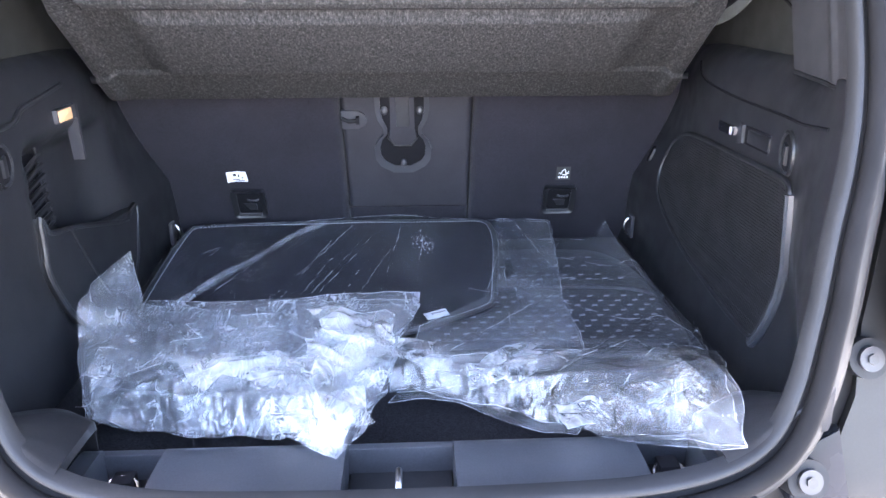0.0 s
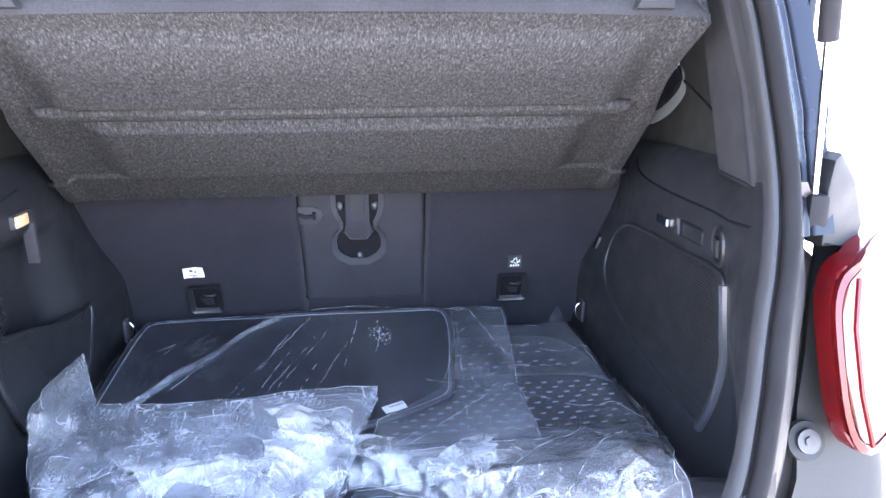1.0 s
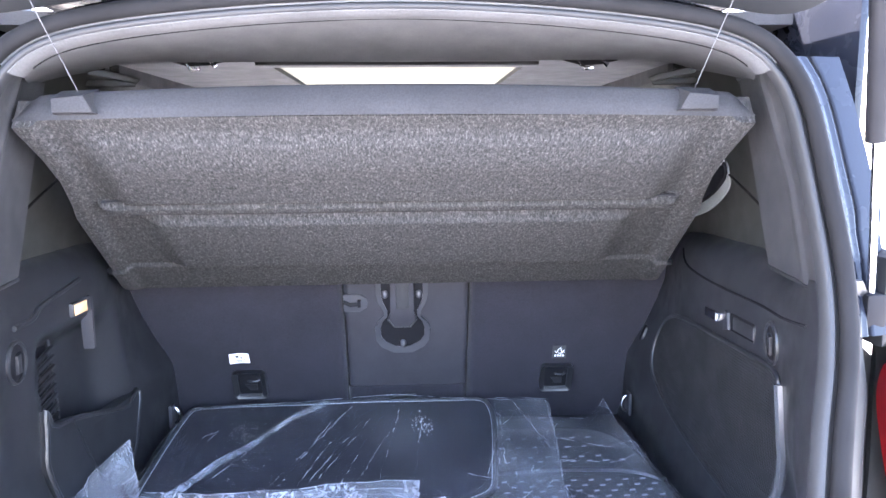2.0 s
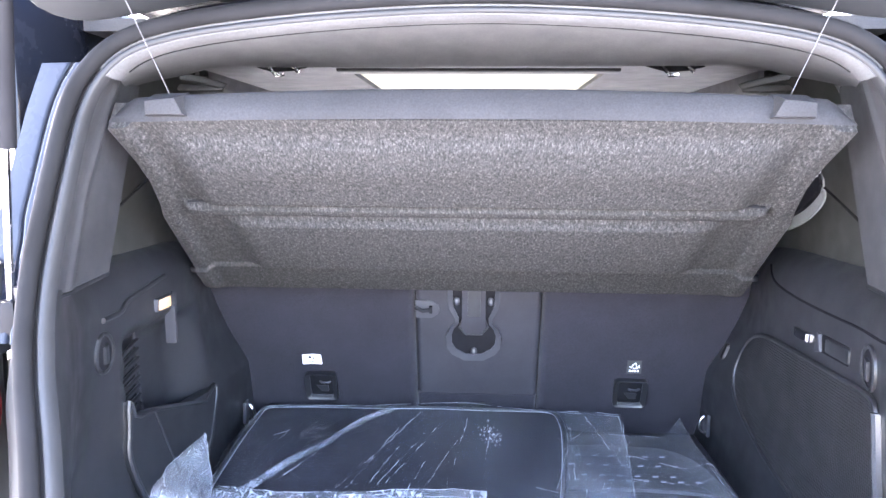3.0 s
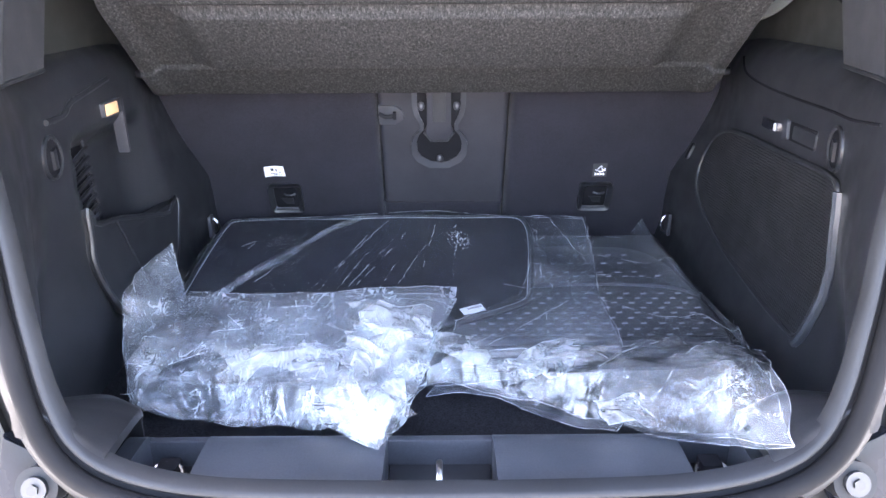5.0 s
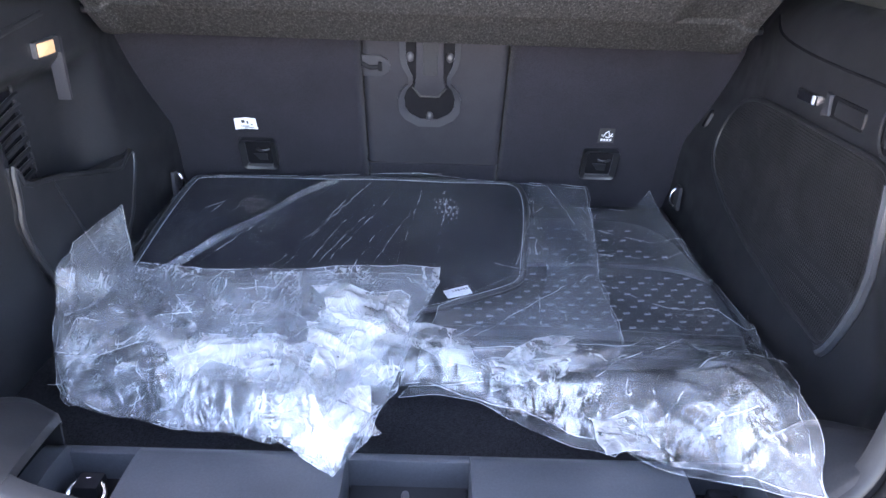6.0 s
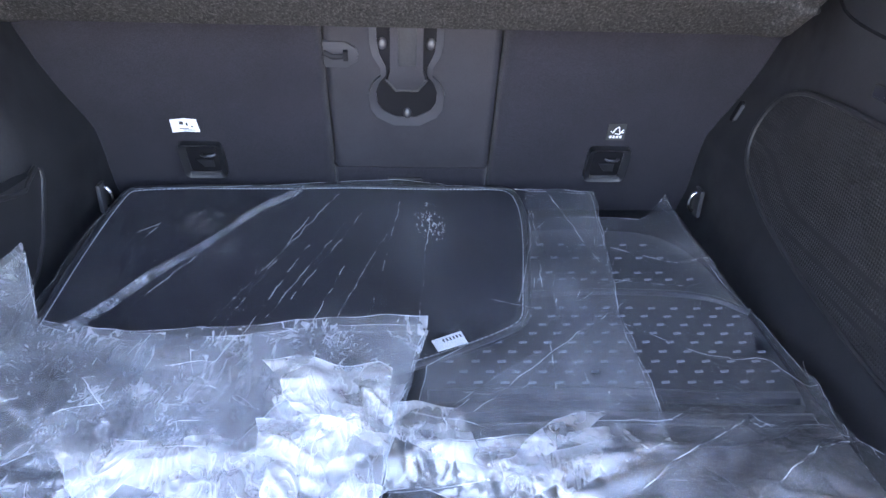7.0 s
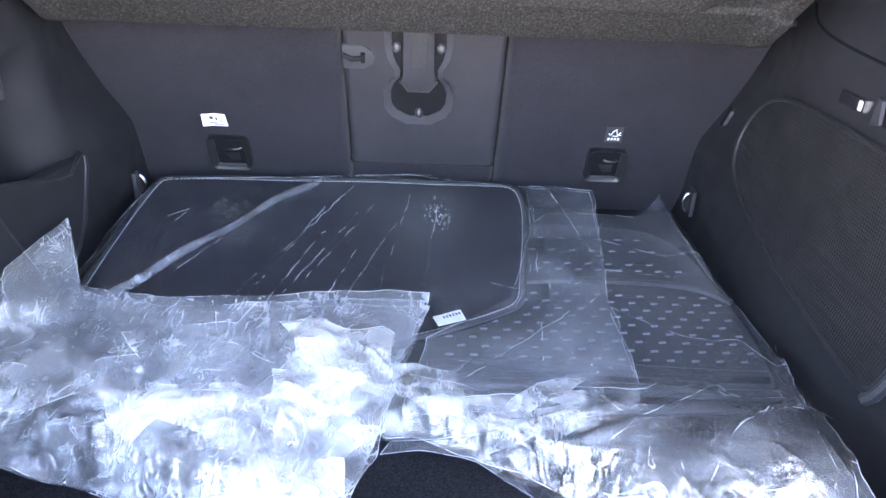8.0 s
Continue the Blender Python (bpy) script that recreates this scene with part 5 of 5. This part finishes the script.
bag_sheet("upper_film", film([(-0.485, 1.60, 0.79), (-0.25, 1.612, 0.797), (-0.02, 1.625, 0.806), (0.17, 1.61, 0.793), (0.335, 1.605, 0.788)],
                        [(0.335, 1.605, 0.788), (0.325, 1.45, 0.765), (0.300, 1.24, 0.755), (0.300, 1.08, 0.748), (0.29, 1.01, 0.745)],
                        [(-0.46, 0.98, 0.745), (-0.25, 0.96, 0.75), (-0.05, 0.95, 0.75), (0.10, 0.97, 0.748), (0.20, 1.00, 0.748), (0.29, 1.01, 0.745)],
                        [(-0.485, 1.60, 0.79), (-0.505, 1.42, 0.775), (-0.508, 1.28, 0.76), (-0.46, 0.98, 0.745)],
                        lambda u, v: 0.06 + 0.5 * ss((v - 0.62) / 0.25) + 0.10 * ss((u - 0.8) / 0.2), 1, FOLDS_A, 180, 150, floor=support), FILM, wrap, FAN, 12)
wrap = thing("plastic_bag", "clear polythene bag wrapped round a rubber car mat", "plastic bag", "plastic bags")
bag_sheet("upper_film", film([(0.235, 1.575, 0.742), (0.34, 1.582, 0.744), (0.42, 1.572, 0.746), (0.455, 1.60, 0.765), (0.476, 1.615, 0.785), (0.488, 1.54, 0.752), (0.490, 1.46, 0.742)],
                        [(0.490, 1.46, 0.742), (0.490, 1.37, 0.742), (0.506, 1.26, 0.742), (0.514, 1.13, 0.742), (0.505, 1.04, 0.755), (0.458, 0.938, 0.79), (0.400, 0.785, 0.852), (0.383, 0.718, 0.852), (0.377, 0.674, 0.848)],
                        [(-0.02, 0.95, 0.738), (0.02, 0.952, 0.738), (0.088, 0.934, 0.740), (0.129, 0.90, 0.744), (0.19, 0.845, 0.755), (0.267, 0.750, 0.803), (0.335, 0.732, 0.805), (0.358, 0.70, 0.827), (0.377, 0.674, 0.848)],
                        [(0.235, 1.575, 0.742), (0.230, 1.38, 0.742), (0.205, 1.22, 0.742), (0.06, 1.09, 0.742), (-0.02, 0.95, 0.738)],
                        lambda u, v: 0.07 + 0.5 * ss((v - 0.62) / 0.2) + 0.15 * ss((u - 0.85) / 0.15), 2, FOLDS_C + FOLDS_E, 140, 180, floor=support), FILM_BAG, wrap, FOLDS_C, 10)
flap = thing("plastic_bag", "crumpled clear polythene bag end folded over the mats", "plastic bag", "plastic bags")
for nm, dz, seed in (("upper_film", 0.012, 3), ("inner_film", 0.0, 5), ("lower_film", -0.010, 4)):
    bag_sheet(nm, film([(-0.505, 1.126, 0.846 + dz), (-0.502, 1.185, 0.846 + dz), (-0.500, 1.283, 0.842 + dz), (-0.452, 1.19, 0.788 + dz), (-0.403, 1.158, 0.80 + dz), (-0.326, 1.142, 0.80 + dz), (-0.20, 1.155, 0.80 + dz), (-0.08, 1.175, 0.797 + dz), (0.030, 1.19, 0.790 + dz)],
                   [(0.030, 1.19, 0.790 + dz), (0.004, 1.06, 0.775), (-0.014, 0.97, 0.770), (-0.021, 0.885, 0.772), (-0.045, 0.80, 0.790), (-0.072, 0.736, 0.803)],
                   [(-0.452, 0.935, 0.735), (-0.43, 0.912, 0.736), (-0.355, 0.895, 0.738), (-0.275, 0.865, 0.745), (-0.20, 0.838, 0.760), (-0.13, 0.790, 0.790), (-0.072, 0.736, 0.803)],
                   [(-0.505, 1.126, 0.846 + dz), (-0.507, 1.09, 0.795 + dz), (-0.492, 1.03, 0.755), (-0.452, 0.935, 0.735)],
                   lambda u, v: 0.25 + 1.0 * ss(v / 0.35), seed, FOLDS_B if nm != "lower_film" else FOLDS_B[::2], 170, 130, floor=support, puff=lambda u, v: (0.036 if nm != "lower_film" else 0.004) * ss((1 - v) / 0.14) * ss(v / 0.5)), FILM_MILKY, flap, FOLDS_B[:6] if nm == "upper_film" else (), 8)
# film folded over itself and bunched up, layer upon layer; the whitest pieces paint in sky glare


def flap_top(x, y):
    return max(0.788 + 0.08 * (y - 0.90), support(x, y)) + 0.018


def mouth_top(x, y):
    return max(0.762, support(x, y)) + 0.016


def layers(parent, count, seed, zone, size, lift, mat, top, loose=2):
    """Pieces of the bag folded flat on top of each other at odd angles."""
    dice = random.Random(seed)
    for k in range(count):
        x, y = dice.uniform(zone[0], zone[1]), dice.uniform(zone[2], zone[3])
        turn, w, h = dice.uniform(-0.7, 0.9), dice.uniform(0.5, 1.0) * size, dice.uniform(0.35, 0.8) * size
        c, d = math.cos(turn), math.sin(turn)
        corner = []
        for a, b in ((-0.5, 0.5), (0.5, 0.5), (-0.5, -0.5), (0.5, -0.5)):
            a, b = a * w * dice.uniform(0.15, 1.25), b * h * dice.uniform(0.15, 1.25)
            px, py = min(max(x + a * c - b * d, zone[0] - 0.02), zone[1] + 0.02), min(max(y + a * d + b * c, zone[2] - 0.02), zone[3] + 0.02)
            corner.append(Vector((px, py, top(px, py) + 0.0015 * k)))
        tl, tr, bl, br = corner
        bag_sheet("folded_layer", film([tl, tr], [tr, br], [bl, br], [tl, bl], lambda u, v: lift, seed + k, (), 36, 30, jag=0.010, floor=support), mat, parent, (), loose, dice.random() < 0.5)


layers(flap, 5, 31, (-0.42, -0.14, 0.95, 1.10), 0.24, 0.6, FILM_MILKY, flap_top)
layers(flap, 4, 53, (-0.17, -0.03, 0.86, 1.03), 0.20, 1.8, FILM_GLARE, flap_top, 2)
layers(flap, 3, 71, (-0.16, -0.05, 0.78, 0.90), 0.15, 1.6, FILM_GLARE, flap_top, 2)
layers(flap, 3, 83, (-0.42, -0.14, 0.885, 0.945), 0.30, 1.2, FILM_GLARE, flap_top, 2)
# the loose crumpled mouths of the two mat bags
ends = thing("plastic_bag", "crumpled open end of a clear polythene bag", "plastic bag", "plastic bags")
bag_sheet("upper_film", film([(-0.02, 1.05, 0.765), (0.10, 1.03, 0.766), (0.22, 1.04, 0.764), (0.36, 1.05, 0.760), (0.500, 1.03, 0.755)],
                             [(0.500, 1.03, 0.755), (0.458, 0.938, 0.794), (0.400, 0.785, 0.856), (0.377, 0.676, 0.852)],
                             [(-0.02, 0.955, 0.745), (0.02, 0.955, 0.745), (0.088, 0.936, 0.746), (0.129, 0.902, 0.750), (0.19, 0.848, 0.760), (0.267, 0.752, 0.807), (0.335, 0.734, 0.809), (0.358, 0.702, 0.831), (0.377, 0.676, 0.852)],
                             [(-0.02, 1.05, 0.765), (-0.02, 1.0, 0.760), (-0.02, 0.955, 0.745)],
                             lambda u, v: (1.1 + 0.3 * math.sin(3 * math.pi * u)) * (1 - 0.7 * ss((u - 0.75) / 0.25)), 7, FOLDS_E, 190, 90, jag=0.008, floor=support, puff=lambda u, v: 0.022 * ss((1 - v) / 0.25) * ss(v / 0.4)), FILM_LOOSE, ends, FOLDS_E[1:6], 10)
layers(ends, 3, 101, (0.00, 0.26, 0.955, 1.02), 0.20, 1.2, FILM_GLARE, mouth_top, 2)
layers(ends, 2, 113, (0.11, 0.28, 0.91, 0.965), 0.18, 1.0, FILM_GLARE, mouth_top, 2)
layers(ends, 3, 127, (0.27, 0.43, 0.84, 0.98), 0.17, 0.8, FILM_LOOSE, mouth_top, 2)
layers(ends, 3, 139, (0.22, 0.33, 0.785, 0.825), 0.12, 1.3, FILM_GLARE, mouth_top, 2)
loose = thing("plastic_bag", "spare width of a clear polythene bag beside the mat", "plastic bag", "plastic bags")
bag_sheet("upper_film", film([(0.21, 1.60, 0.800), (0.27, 1.605, 0.798), (0.338, 1.600, 0.794)],
                             [(0.338, 1.600, 0.794), (0.325, 1.45, 0.772), (0.300, 1.24, 0.762), (0.300, 1.08, 0.757), (0.29, 1.015, 0.752)],
                             [(0.00, 0.99, 0.757), (0.15, 1.00, 0.757), (0.29, 1.015, 0.752)],
                             [(0.215, 1.60, 0.800), (0.198, 1.42, 0.784), (0.150, 1.24, 0.768), (0.03, 1.14, 0.762), (0.00, 0.99, 0.757)],
                             lambda u, v: 0.10 + 0.25 * ss((v - 0.75) / 0.2), 9, SPARE, 80, 140, floor=support), FILM_BAG, loose, SPARE, 14)
pleat = [Vector((mix(-0.500, -0.185, k / 16), mix(1.150, 1.590, k / 16), support(-0.3, mix(1.150, 1.590, k / 16)) + 0.012 + 0.003 * math.sin(k * 1.1))) for k in range(17)]
part("pleat", tubed(pleat[:9], 0.0080, 8, flat=0.6), FILM_LOOSE, flap, "long pulled pleat of film")
part("pleat", tubed(pleat[8:], 0.0070, 8, flat=0.6), FILM_BAG, flap)
